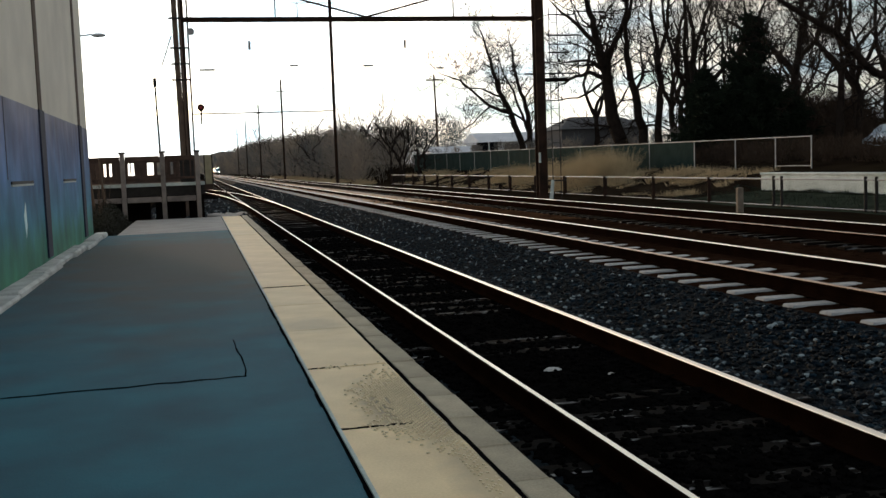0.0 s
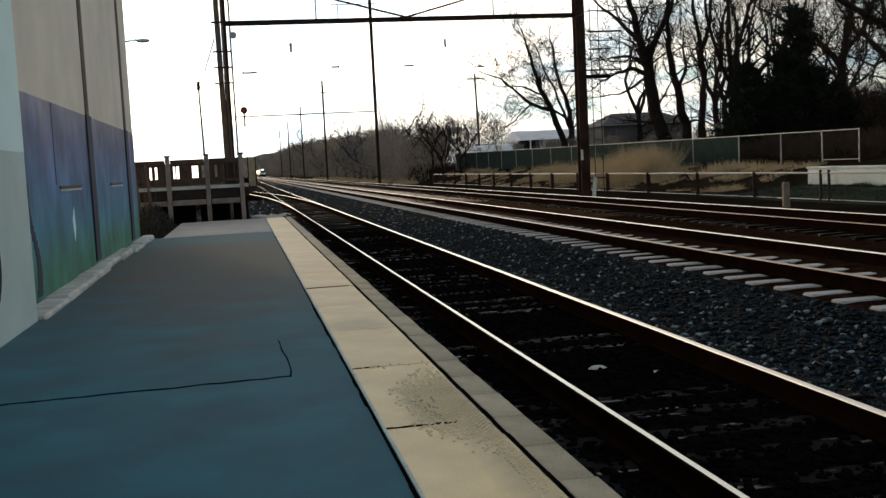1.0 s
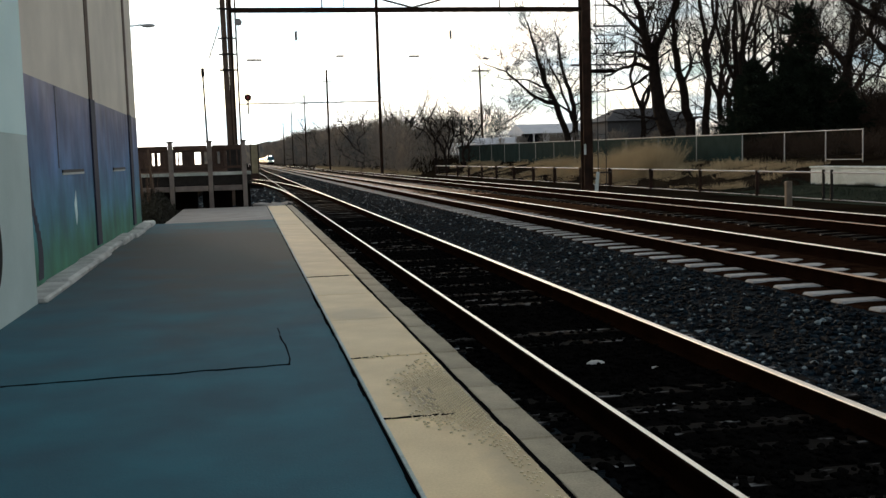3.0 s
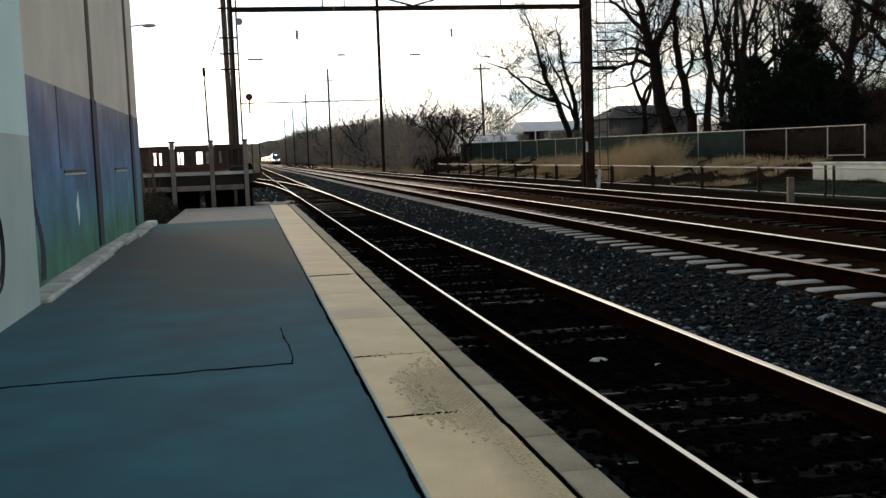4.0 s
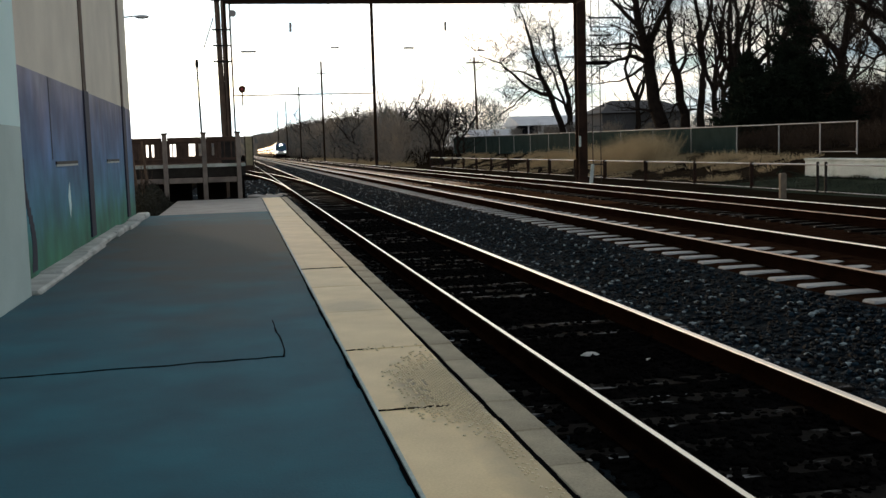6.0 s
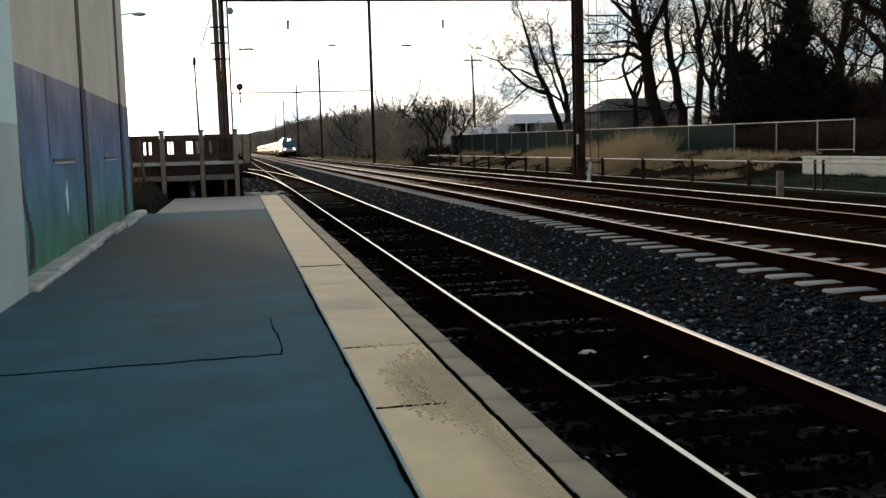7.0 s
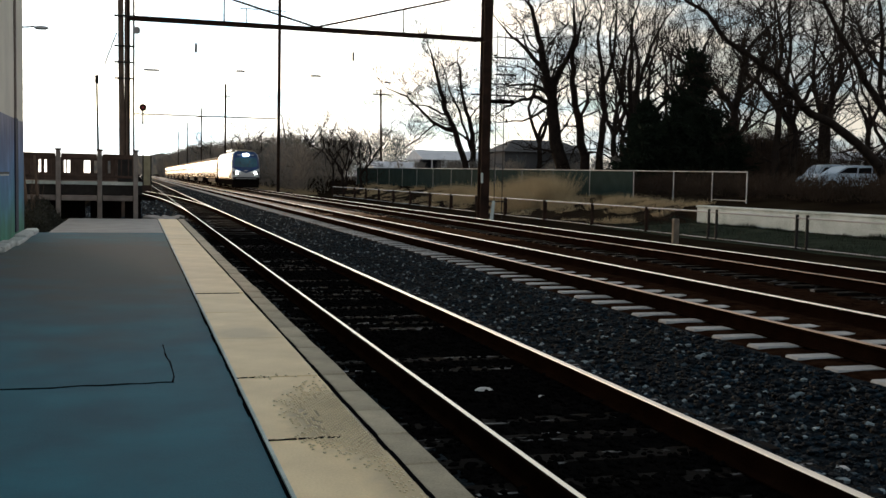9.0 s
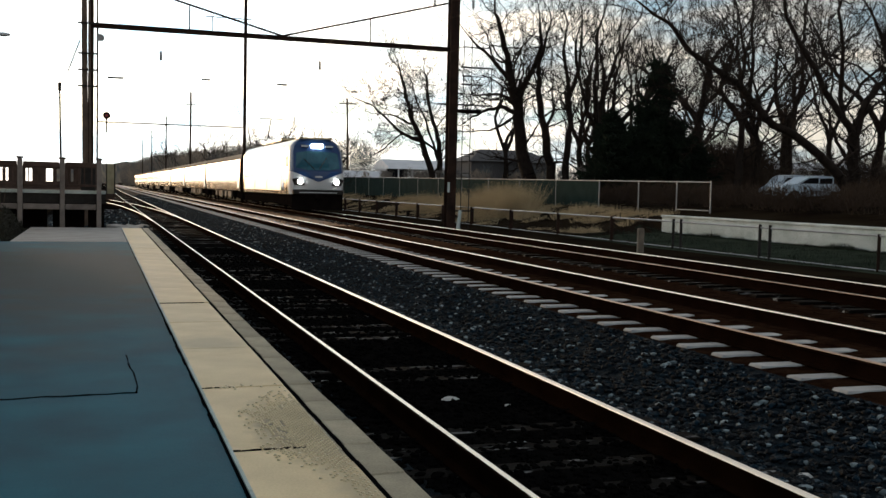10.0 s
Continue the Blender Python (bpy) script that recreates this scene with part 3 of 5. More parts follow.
# ---- station building with the mural ----
def building():
    b = thing("station_wall", "tall rendered station wall with a blue and green mural", "wall", kind="structure")
    part("near_wall", Shape().box(-9, -8, -0.6, -2.33, 12.0, 1.87), SAGE, b, "grey-green lower wall")
    part("near_wall_upper", Shape().box(-9, -8, 1.87, -2.327, 12.0, 7.5), SKYPAINT, b, "pale blue upper wall")
    part("mural_panel", Shape().box(-2.75, 12.003, -0.5, -2.55, 26.3, 2.65), MURAL, b, "painted mural in violet, blue and green")
    part("upper_wall", Shape().box(-9, 12.003, 2.65, -2.556, 26.3, 7.5), CREAM, b, "cream upper wall")
    part("core_wall", Shape().box(-9, 12.003, -0.6, -2.75, 26.3, 2.65), CREAM, b)
    part("roof_slab", Shape().box(-9.2, -8.2, 7.503, -2.2, 26.5, 7.7), CONCRETE, b)
    for y, w in ((18.7, 0.26), (24.6, 0.26)):
        part("joint", Shape().box(-2.56, y - w, 0.15, -2.52, y + w, 2.66), NIGHTBLUE, b, "dark blue painted joint")
        part("upper_joint", Shape().box(-2.57, y - w * 0.7, 2.66, -2.54, y + w * 0.7, 7.5), POLEWOOD, b, "brown painted joint")
    part("corner_cap", Shape().cbox(-2.56, 12.01, 2.52, -2.515, 12.42, 2.70, 0.008), WHITEWALL, b, "white cap at the mural's corner")
    part("panel_line", Shape().box(-2.56, 15.16, 1.5, -2.546, 15.22, 2.648), NIGHTBLUE, b)
    part("corner_trim", Shape().box(-2.56, 12.01, 0.1, -2.52, 12.10, 2.515), NIGHTBLUE, b)
    for y0, y1 in ((15.4, 17.35), (21.2, 23.2)):
        sl = part("slot", Shape().box(-2.56, y0, 1.43, -2.53, y1, 1.475), INK, b, "dark horizontal slot")
        part("slot_lip", Shape().box(-0.0, 0, 0, 0.02, y1 - y0, 0.03), WHITEWALL, b).matrix_basis = pose(-2.55, y0, 1.40)
        sl.name = "slot"
    # dark painted stem in the mural and pale splash
    s = Shape()
    for z in range(14):
        z0 = 0.12 + z * 0.1
        y = 13.45 + 0.12 * math.sin(z * 0.45) - 0.02 * z
        w = 0.16 - 0.008 * z
        s.box(-2.55, y - w, z0, -2.545, y + w, z0 + 0.103)
    part("painted_stem", s, NIGHTBLUE, b, "dark painted stem")
    s = Shape()
    s.add([(-2.546, 16.3, 0.95), (-2.546, 16.42, 0.62), (-2.546, 16.55, 0.80), (-2.546, 16.5, 1.15)] + [(-2.551, 16.3, 0.95), (-2.551, 16.42, 0.62), (-2.551, 16.55, 0.80), (-2.551, 16.5, 1.15)],
          [(0, 1, 2, 3), (0, 4, 5, 1), (1, 5, 6, 2), (2, 6, 7, 3), (3, 7, 4, 0)])
    part("painted_splash", s, SKYPAINT, b)
    # ring painted on the near wall
    s = Shape()
    for r in (0.42, 0.34):
        pts = [(10.05 + r * 0.9 * math.cos(a), 0.78 + r * math.sin(a)) for a in [2 * math.pi * i / 28 for i in range(28)]]
        for (ya, za), (yb, zb) in zip(pts, pts[1:] + pts[:1]):
            s.tube((-2.33, ya, za), (-2.33, yb, zb), 0.02, n=5, caps=False)
    part("painted_ring", s, INK, b, "black painted ring")
    # foot kerb in uneven lengths
    rnd = random.Random(8)
    y = 12.02
    while y < 26.3:
        ln = rnd.uniform(1.4, 2.6)
        s = Shape().cbox(-2.56, y, -0.02, -2.28 + rnd.uniform(-0.06, 0.05), min(y + ln, 26.9) - 0.02, 0.10 + rnd.uniform(-0.035, 0.02), 0.03)
        s.v = [(px + rnd.uniform(-0.015, 0.015), py, pz + rnd.uniform(-0.012, 0.012)) for px, py, pz in s.v]
        part("foot_kerb", s, FOOT, b, "chipped pale kerb")
        y += ln


building()


# ---- raised boarding deck beyond the platform ----
def deck():
    d = thing("boarding_deck", "raised weathered timber boarding deck with railings", "deck")
    y0, y1, x0, x1, fl = 36.3, 44.0, -4.6, 0.22, 1.18
    part("floor_frame", Shape().box(x0, y0 + 0.05, fl - 0.42, x1, y1, fl - 0.06), DARKSTEEL, d)
    for i in range(10):
        w = (x1 - x0) / 10
        part("floor_board", Shape().box(x0 + i * w + 0.004, y0, fl - 0.056, x0 + (i + 1) * w - 0.004, y1, fl), DECKWOOD, d)
    part("edge_strip", Shape().box(x0, y0 - 0.03, fl - 0.09, x1, y0 - 0.002, fl + 0.02), WHITEWALL, d, "white edge strip")
    px = [-4.45, -2.45, -1.15, 0.0]
    for x in px:
        part("post", Shape().cbox(x - 0.075, y0 - 0.19, -0.55, x + 0.075, y0 - 0.032, 2.22, 0.012), GREYWOOD, d, "weathered grey timber post")
        part("post_cap", Shape().cbox(x - 0.11, y0 - 0.22, 2.222, x + 0.11, y0 - 0.012, 2.28, 0.012), DECKWOOD, d)
        part("post", Shape().cbox(x - 0.07, y1 - 0.16, -0.55, x + 0.07, y1, 2.2, 0.012), DECKWOOD, d)
    for a, b in zip(px, px[1:]):
        part("top_rail", Shape().cbox(a + 0.092, y0 - 0.16, 1.95, b - 0.092, y0 - 0.05, 2.12, 0.012), DECKWOOD, d)
        part("back_rail", Shape().cbox(a + 0.072, y1 - 0.12, 1.98, b - 0.072, y1 - 0.04, 2.12, 0.01), DECKWOOD, d)
        part("mid_rail", Shape().cbox(a + 0.092, y0 - 0.13, 1.32, b - 0.092, y0 - 0.07, 1.40, 0.008), DECKWOOD, d)
        n = max(3, int((b - a) / 0.22))
        for i in range(1, n):
            x = a + (b - a) * i / n
            part("baluster", Shape().box(x - 0.02, y0 - 0.12, 1.402, x + 0.02, y0 - 0.08, 1.948), DECKWOOD, d)
            if i % 2 or x < -3.2:
                part("baluster", Shape().box(x - 0.06, y1 - 0.09, fl + 0.002, x + 0.06, y1 - 0.06, 1.978), DECKWOOD, d)
        part("skirt_beam", Shape().cbox(a + 0.092, y0 - 0.12, 0.56, b - 0.092, y0 - 0.05, 0.74, 0.01), GREYWOOD, d)
    for xa, xb in ((-4.45, -3.75), (-3.35, -2.75), (-2.5, -2.0), (-1.32, -1.2), (-0.86, -0.70), (-0.55, -0.08)):
        part("back_panel", Shape().box(xa, y1 - 0.20, fl + 0.004, xb, y1 - 0.165, 2.0), DECKWOOD, d, "weathered board panel")
    part("back_board", Shape().box(-4.45, y1 - 0.24, fl + 0.004, -0.06, y1 - 0.205, 1.48), DECKWOOD, d, "low weathered board wall")
    # near-black sheets added to darken the space under the deck
    part("under_deck_dark", Shape().box(-4.6, y1 - 0.3, -0.6, -1.95, y1 - 0.25, fl - 0.43), UNDER, d)
    part("under_deck_dark", Shape().box(-1.75, y1 - 0.3, -0.6, -0.55, y1 - 0.25, fl - 0.43), UNDER, d)
    part("under_deck_dark", Shape().box(-0.42, y1 - 0.3, -0.6, 0.2, y1 - 0.25, fl - 0.43), UNDER, d)
    part("ground_sill", Shape().box(-4.6, y0 - 0.02, -0.6, 0.2, y0 + 0.06, -0.12), UNDER, d)
    part("equipment_cabinet", Shape().cbox(-0.62, 39.0, fl + 0.002, -0.12, 39.6, 2.05, 0.02), DARKSTEEL, d)
    g = part("side_gate", Shape().cbox(0.24, y0 + 0.6, 1.10, 0.50, y0 + 0.68, 2.12, 0.01), YELLOWGREEN, d, "faded yellow-green gate panel")
    part("gate_bar", Shape().box(0.222, y0 + 0.59, 1.10, 0.26, y0 + 0.70, 2.15), DARKSTEEL, g)
    part("gate_bar", Shape().box(0.485, y0 + 0.59, 1.10, 0.525, y0 + 0.70, 2.15), DARKSTEEL, g)
    part("edge_support", Shape().box(0.2, y0 + 0.3, 0.9, 0.5, y1, 1.095), DECKWOOD, d)


deck()


# ---- overhead line gantries ----
def insulator_string(x, y, z):
    s = Shape()
    for k in range(5):
        s.tube((x, y, z - k * 0.13), (x, y, z - 0.08 - k * 0.13), 0.10, 0.05, n=7)
    return s.tube((x, y, z - 0.7), (x, y, z + 0.06), 0.02, n=5)


def column(g, x, y, w, top):
    s = Shape()
    gz = ground_z(x, y) - 0.25
    for sgn in (-1, 1):  # flanges and web of a rolled column
        s.box(x - w, sgn * w - 0.02, gz, x + w, sgn * w + 0.02, top)
    s.box(x - 0.02, -w + 0.02, gz, x + 0.02, w - 0.02, top)
    part("column", s, STEEL, g)
    part("footing", Shape().cbox(x - 0.5, -0.5, gz - 0.1, x + 0.5, 0.5, gz + 0.32, 0.03), CONCRETE, g)


def gantry(y, label, xl, wl, wr, chord):
    g = thing("line_gantry", label, "gantry", (0, y, 0), "overhead line gantries")
    xr, zb, top = 16.6, 8.42, 25.0
    column(g, xl, y, wl, top)
    column(g, xr, y, wr, top)
    for z in (11.2, 14.0, 16.6) if chord > 0.08 else ():
        part("cross_arm", Shape().box(xr - 1.1, -0.06, z, xr + 1.1, 0.06, z + 0.12), STEEL, g)
        for sx in (-1.0, 1.0):
            part("insulator", insulator_string(xr + sx, 0, z - 0.07), PORCELAIN, g)
    s = Shape()
    for z in (zb - chord, zb + chord):
        s.box(xl + 0.1, -0.10, z - 0.015, xr - 0.1, 0.10, z + 0.015)
    s.box(xl + 0.1, -0.012, zb - chord + 0.015, xr - 0.1, 0.012, zb + chord - 0.015)
    part("beam", s, STEEL, g)
    if chord > 0.08:
        mid = (xl + xr) / 2
        for x in (xl, xr):
            part("tie_rod", Shape().tube((mid, 0, zb + 0.1), (x, 0, 10.75), 0.045, n=6), STEEL, g)
        for x in ((xl + mid) / 2, (xr + mid) / 2):
            part("hanger", Shape().tube((x, 0, zb + 0.1), (x, 0, (zb + 10.75) / 2 + 0.05), 0.03, n=6), STEEL, g)
        for x in (4.9, 6.4):
            part("wire_post", Shape().tube((x, 0, zb + 0.09), (x, 0, zb + 0.75), 0.02, n=5), STEEL, g)
        for x0, x1, z in ((0.34, 1.03, 6.16), (4.44, 4.83, 6.30), (7.88, 8.37, 6.25), (11.44, 11.81, 6.10)):
            i = part("steady_insulator", Shape().tube((x0, 0, z), (x1, 0, z), 0.045, n=7), PORCELAIN, g)
            part("drop_rod", Shape().tube((x0, 0, z), (x0, 0, zb - 0.09), 0.005, n=4), PORCELAIN, i)
        for x in (2.63, 9.92):
            i = part("insulator", Shape().tube((x, 0, 7.05), (x, 0, 7.45), 0.06, n=7), PORCELAIN, g)
            part("drop_rod", Shape().tube((x, 0, 7.45), (x, 0, zb - 0.09), 0.006, n=4), PORCELAIN, i)
        part("wire_bar", Shape().tube((4.6, 0, zb + 0.75), (6.7, 0, zb + 0.75), 0.02, n=5), STEEL, g)
    return g


def line_pole(y):
    p = thing("line_pole", "distant dark steel line pole beside the tracks", "pole", (0, y, 0), "distant line poles")
    column(p, 16.6, y, 0.17, 19.0)
    part("cross_arm", Shape().box(15.6, -0.06, 16.6, 17.6, 0.06, 16.75), STEEL, p)


gantry(48.5, "rusted steel railway gantry spanning the tracks", -0.36, 0.12, 0.23, 0.09)
gantry(125.5, "distant rusted steel railway gantry with a thin beam", -0.22, 0.10, 0.17, 0.05)
for y in (203, 279, 356, 432):
    line_pole(y)
disc = thing("round_marker", "round grey marker on the second gantry column", "sign", (0.0, 125.2, 18.0))
part("plate", Shape().tube((0.1, -0.05, 0), (0.1, 0.05, 0), 0.42, n=14), PORCELAIN, disc)
part("bracket", Shape().box(-0.35, -0.02, -0.05, 0.1, 0.28, 0.05), STEEL, disc)


def wires():
    """Catenary and contact wires over each track, sagging between gantries."""
    ys = (-28, 48.5, 125.5, 203, 279, 356, 432)
    for cx in (2.985, 7.12, 11.36):
        s = Shape()
        for a, b in zip(ys, ys[1:]):
            for i in range(8):
                f0, f1 = i / 8, (i + 1) / 8
                sag = lambda f: 8.35 - 1.6 * (4 * f * (1 - f))
                s.tube((cx, a + (b - a) * f0, sag(f0)), (cx, a + (b - a) * f1, sag(f1)), 0.003, n=4, caps=False)
            s.tube((cx, a, 6.2), (cx, b, 6.2), 0.003, n=4, caps=False)
        solid("overhead_wire", s, DARKSTEEL, "thin overhead contact wire hung from the gantries", "wire", "overhead wires")


wires()


# ---- poles at the left ----
def left_poles():
    p = thing("timber_pole", "weathered timber pole with conduits behind the deck", "utility pole", (-0.55, 47.6, 0))
    part("shaft", Shape().tube((0, 0, -0.6), (-0.12, 0, 13.5), 0.13, 0.12, n=12), POLEWOOD, p, smooth=True)
    part("conduit", Shape().tube((0.2, -0.1, -0.6), (0.12, -0.1, 11), 0.045, n=8), POLEWOOD, p)
    for z in (5.6, 6.3, 7.0, 8.3):
        part("bracket", Shape().box(-0.34, -0.24, z, 0.5, -0.16, z + 0.07), DARKSTEEL, p)
    part("brace", Shape().tube((-0.25, -0.1, 7.6), (-0.75, -0.1, 6.2), 0.025, n=6), DARKSTEEL, p)
    for x, y, lx, h in ((-3.05, 33.0, -0.25, 3.3), (-2.85, 34.2, -0.16, 2.6), (-3.3, 32.0, -0.05, 3.9)):
        o = thing("timber_post", "leaning weathered timber post past the wall's end", "post", (x, y, -0.6))
        part("post_body", Shape().tube((0, 0, 0), (lx, 0, h), 0.055, 0.035, n=7), POLEWOOD, o)
    q = thing("thin_pole", "thin dark metal pole behind the deck", "pole", (-1.93, 60.0, 0))
    part("shaft", Shape().tube((0, 0, -0.6), (-0.12, 0, 6.4), 0.07, 0.045, n=8), DARKSTEEL, q)
    part("finial", Shape().tube((-0.12, 0, 6.4), (-0.12, 0, 6.85), 0.09, n=8), DARKSTEEL, q)
    s = thing("railway_signal", "round signal head hung on the second gantry", "signal", (0.80, 125.2, 0))
    part("target", Shape().tube((0, -0.1, 9.15), (0, -0.02, 9.15), 0.42, n=16), STEEL, s, "round dark target")
    part("mast", Shape().box(-0.09, -0.06, 7.2, 0.09, 0.10, 8.9), DARKSTEEL, s)
    part("lens", Shape().tube((0, -0.16, 9.15), (0, -0.1, 9.15), 0.16, n=12), RED, s)
    l = thing("street_lamp", "grey cobra-head street lamp behind the station wall", "street lamp", (-7.4, 62, 0))
    part("shaft", Shape().tube((0, 0, -0.6), (0, 0, 9.3), 0.10, 0.06, n=8), GALV, l)
    part("arm", Shape().tube((0, 0, 9.3), (2.0, 0, 9.55), 0.04, n=6), GALV, l)
    part("lamp_head", Shape().ball((2.35, 0, 9.5), 0.42, 10, (1, 0.4, 0.28)), PALEGREY, l, smooth=True)


left_poles()


# ---- right side: fences, wall, marker ----
def chain_mesh(s, p, q, z0, z1, step=0.14):
    """Diagonal wires between two points, from z0 to z1."""
    p, q = Vector(p), Vector(q)
    ln = (q - p).length
    d = (q - p) / ln
    h = z1 - z0
    k = -h
    while k < ln:
        a, b = max(0, k), min(ln, k + h)
        if b > a:
            s.tube((*(p + d * a).xy, z0 + (a - k)), (*(p + d * b).xy, z0 + (b - k)), 0.0016, n=3, caps=False)
            s.tube((*(p + d * a).xy, z1 - (a - k)), (*(p + d * b).xy, z1 - (b - k)), 0.0016, n=3, caps=False)
        k += step


def low_fence():
    f = thing("low_fence", "low chain-link fence with rusty posts along the tracks", "fence")
    x = 21.5
    ys = [18.5, 24.2, 29.6, 35.2, 40.6, 46.2, 52.3, 58.6, 64.1, 69.8, 75.3, 81.1, 86.9, 92.5, 98.1, 103.5, 109.2, 115.6]
    for i, y in enumerate(ys):
        z = ground_z(x, y)
        if i in (2, 3):
            for dy in (-0.28, 0.28):
                part("gate_post", Shape().tube((x, y + dy, z - 0.2), (x, y + dy, 0.56), 0.055, n=8), DARKSTEEL, f)
        else:
            part("post", Shape().tube((x, y, z - 0.2), (x, y, 0.50), 0.12 if y > 50 else (0.085 if y > 38 else 0.05), n=8), STEEL, f)
    m = Shape()
    for a, b in zip(ys, ys[1:]):
        part("top_rail", Shape().tube((x, a, 0.45), (x, b, 0.45), 0.034, n=6), GALV, f)
        part("bottom_rail", Shape().tube((x, a, -0.56), (x, b, -0.56), 0.02, n=6), GALV, f)
        chain_mesh(m, (x, a, 0), (x, b, 0), -0.56, 0.45, 0.16)
    part("mesh", m, DARKSTEEL, f, kind="stuff")


def high_fence():
    f = thing("high_fence", "tall green chain-link fence with a pale top rail", "fence")
    x, m = 30.0, Shape()
    ys = [46.0, 49.3, 53.5, 58.5, 65.0] + [71.5 + 6.5 * i for i in range(12)]
    top = lambda y: 2.2 + (y - 46) * 0.0077
    for y in ys:
        part("post", Shape().tube((x, y, ground_z(x, y) - 0.2), (x, y, top(y) + 0.05), 0.035, n=8), GALV, f)
    for a, b in zip(ys, ys[1:]):
        part("top_rail", Shape().tube((x, a, top(a)), (x, b, top(b)), 0.028, n=6), GALV, f)
        if a < 57:
            chain_mesh(m, (x, a, 0), (x, b, 0), ground_z(x, a) + 0.03, top(a), 0.2)
        else:
            sl = Shape()
            n = int((b - a) / 0.11)
            for i in range(n):
                yy = a + (b - a) * i / n
                sl.box(x - 0.006, yy, ground_z(x, yy) + 0.05, x + 0.006, yy + 0.085, top(yy) - 0.03)
            part("slats", sl, SLAT, f, "dark green privacy slats", kind="stuff")
    part("bottom_rail", Shape().tube((x, 46, 0.72), (x, 49.3, 0.72), 0.022, n=6), GALV, f)
    part("mesh", m, DARKSTEEL, f, kind="stuff")


def right_side():
    low_fence()
    high_fence()
    w = thing("retaining_wall", "low weathered white retaining wall behind the fence", "wall", kind="structure")
    part("wall_body", Shape().cbox(26.0, 5.0, -0.9, 26.4, 44.0, 0.42, 0.02), WHITEWALL, w)
    part("coping", Shape().cbox(25.95, 5.0, 0.422, 26.5, 44.05, 0.52, 0.02), WHITEWALL, w)
    part("end_return", Shape().cbox(26.402, 43.6, -0.9, 29.0, 44.0, 0.42, 0.02), WHITEWALL, w)
    m = thing("marker_post", "weathered concrete marker post beside the track", "marker post", (18.2, 32.2, 0))
    part("post_body", Shape().cbox(-0.11, -0.09, -0.75, 0.11, 0.09, 0.30, 0.03), MARKER, m)
    s = thing("gantry_stub", "white painted stub post at the gantry foot", "post", (15.9, 45.6, 0))
    part("post_body", Shape().tube((0.1, 0, -0.7), (0.24, 0, 0.55), 0.10, 0.08, n=8), WHITEWALL, s)
    q = thing("signal_mast", "slim steel mast with ladder and short arms", "mast", (18.6, 52.0, 0))
    z0 = ground_z(18.6, 52) - 0.2
    for x in (-0.18, 0.27):
        part("upright", Shape().tube((x, 0, z0), (x, 0, 9.5), 0.024, n=6), DARKSTEEL, q)
    part("upright", Shape().tube((1.42, 0, 5.9), (1.42, 0, 8.0), 0.03, n=6), DARKSTEEL, q)
    for k in range(10):
        part("rung", Shape().tube((-0.18, 0, 0.6 + k * 0.9), (0.27, 0, 0.6 + k * 0.9), 0.012, n=5), DARKSTEEL, q)
    for z, xa, xb in ((8.0, -0.3, 1.5), (6.0, -1.6, 1.5), (7.1, -0.3, 0.9)):
        part("arm", Shape().box(xa, -0.05, z, xb, 0.05, z + 0.08), DARKSTEEL, q)
    part("junction_box", Shape().cbox(-0.75, -0.25, 5.62, 0.75, 0.2, 5.8, 0.03), UNDER, q, "dark step platform")
    for z, xa, xb in ((9.1, -0.25, 1.3), (7.55, -0.25, 1.05), (6.6, -0.9, 0.4), (4.6, -0.3, 0.5), (3.4, -0.3, 0.5)):
        a = part("arm", Shape().box(xa, -0.03, z, xb, 0.03, z + 0.05), DARKSTEEL, q)
        part("arm_insulator", Shape().tube((xb - 0.06, 0, z + 0.052), (xb - 0.06, 0, z + 0.24), 0.05, 0.03, n=7), UNDER, a)
    part("step", Shape().box(-0.9, -0.2, 0.35, 0.5, 0.2, 0.42), DARKSTEEL, q)
    p = thing("plate_on_gantry", "small white plate on the gantry column", "sign", (16.42, 48.22, 1.62))
    part("plate", Shape().box(-0.05, -0.02, -0.25, 0.06, 0.0, 0.25), WHITEWALL, p)


right_side()


# ---- vegetation ----
def spikes(P, D, L, R, name, material, label, category, kind="stuff", parent=None):
    """Many thin three-sided tapering spikes from P along D."""
    n = len(P)
    D = D / np.linalg.norm(D, axis=1, keepdims=True)
    up = np.where(np.abs(D[:, 2:3]) > 0.9, np.array([[1.0, 0, 0]]), np.array([[0, 0, 1.0]]))
    A = np.cross(D, up)
    A /= np.linalg.norm(A, axis=1, keepdims=True)
    B = np.cross(D, A)
    V = np.empty((n, 4, 3))
    for k in range(3):
        c, s = math.cos(2.094 * k), math.sin(2.094 * k)
        V[:, k] = P + (A * c + B * s) * R[:, None]
    V[:, 3] = P + D * L[:, None]
    base = (np.arange(n) * 4)[:, None]
    F = np.concatenate([base + np.array([[0, 1, 3]]), base + np.array([[1, 2, 3]]), base + np.array([[2, 0, 3]])])
    me = bpy.data.meshes.new(name)
    me.from_pydata(V.reshape(-1, 3), [], F)
    me.materials.append(material)
    ob = new(name, me)
    ob.parent = parent
    return tagged(ob, label, category, "", kind)


def twig(rnd, s, p, d, ln, r):
    a = d.orthogonal().normalized()
    b = d.cross(a)
    s.add([p + a * r, p - a * r * 0.5 + b * r * 0.87, p - a * r * 0.5 - b * r * 0.87, p + d * ln], [(0, 1, 3), (1, 2, 3), (2, 0, 3)])


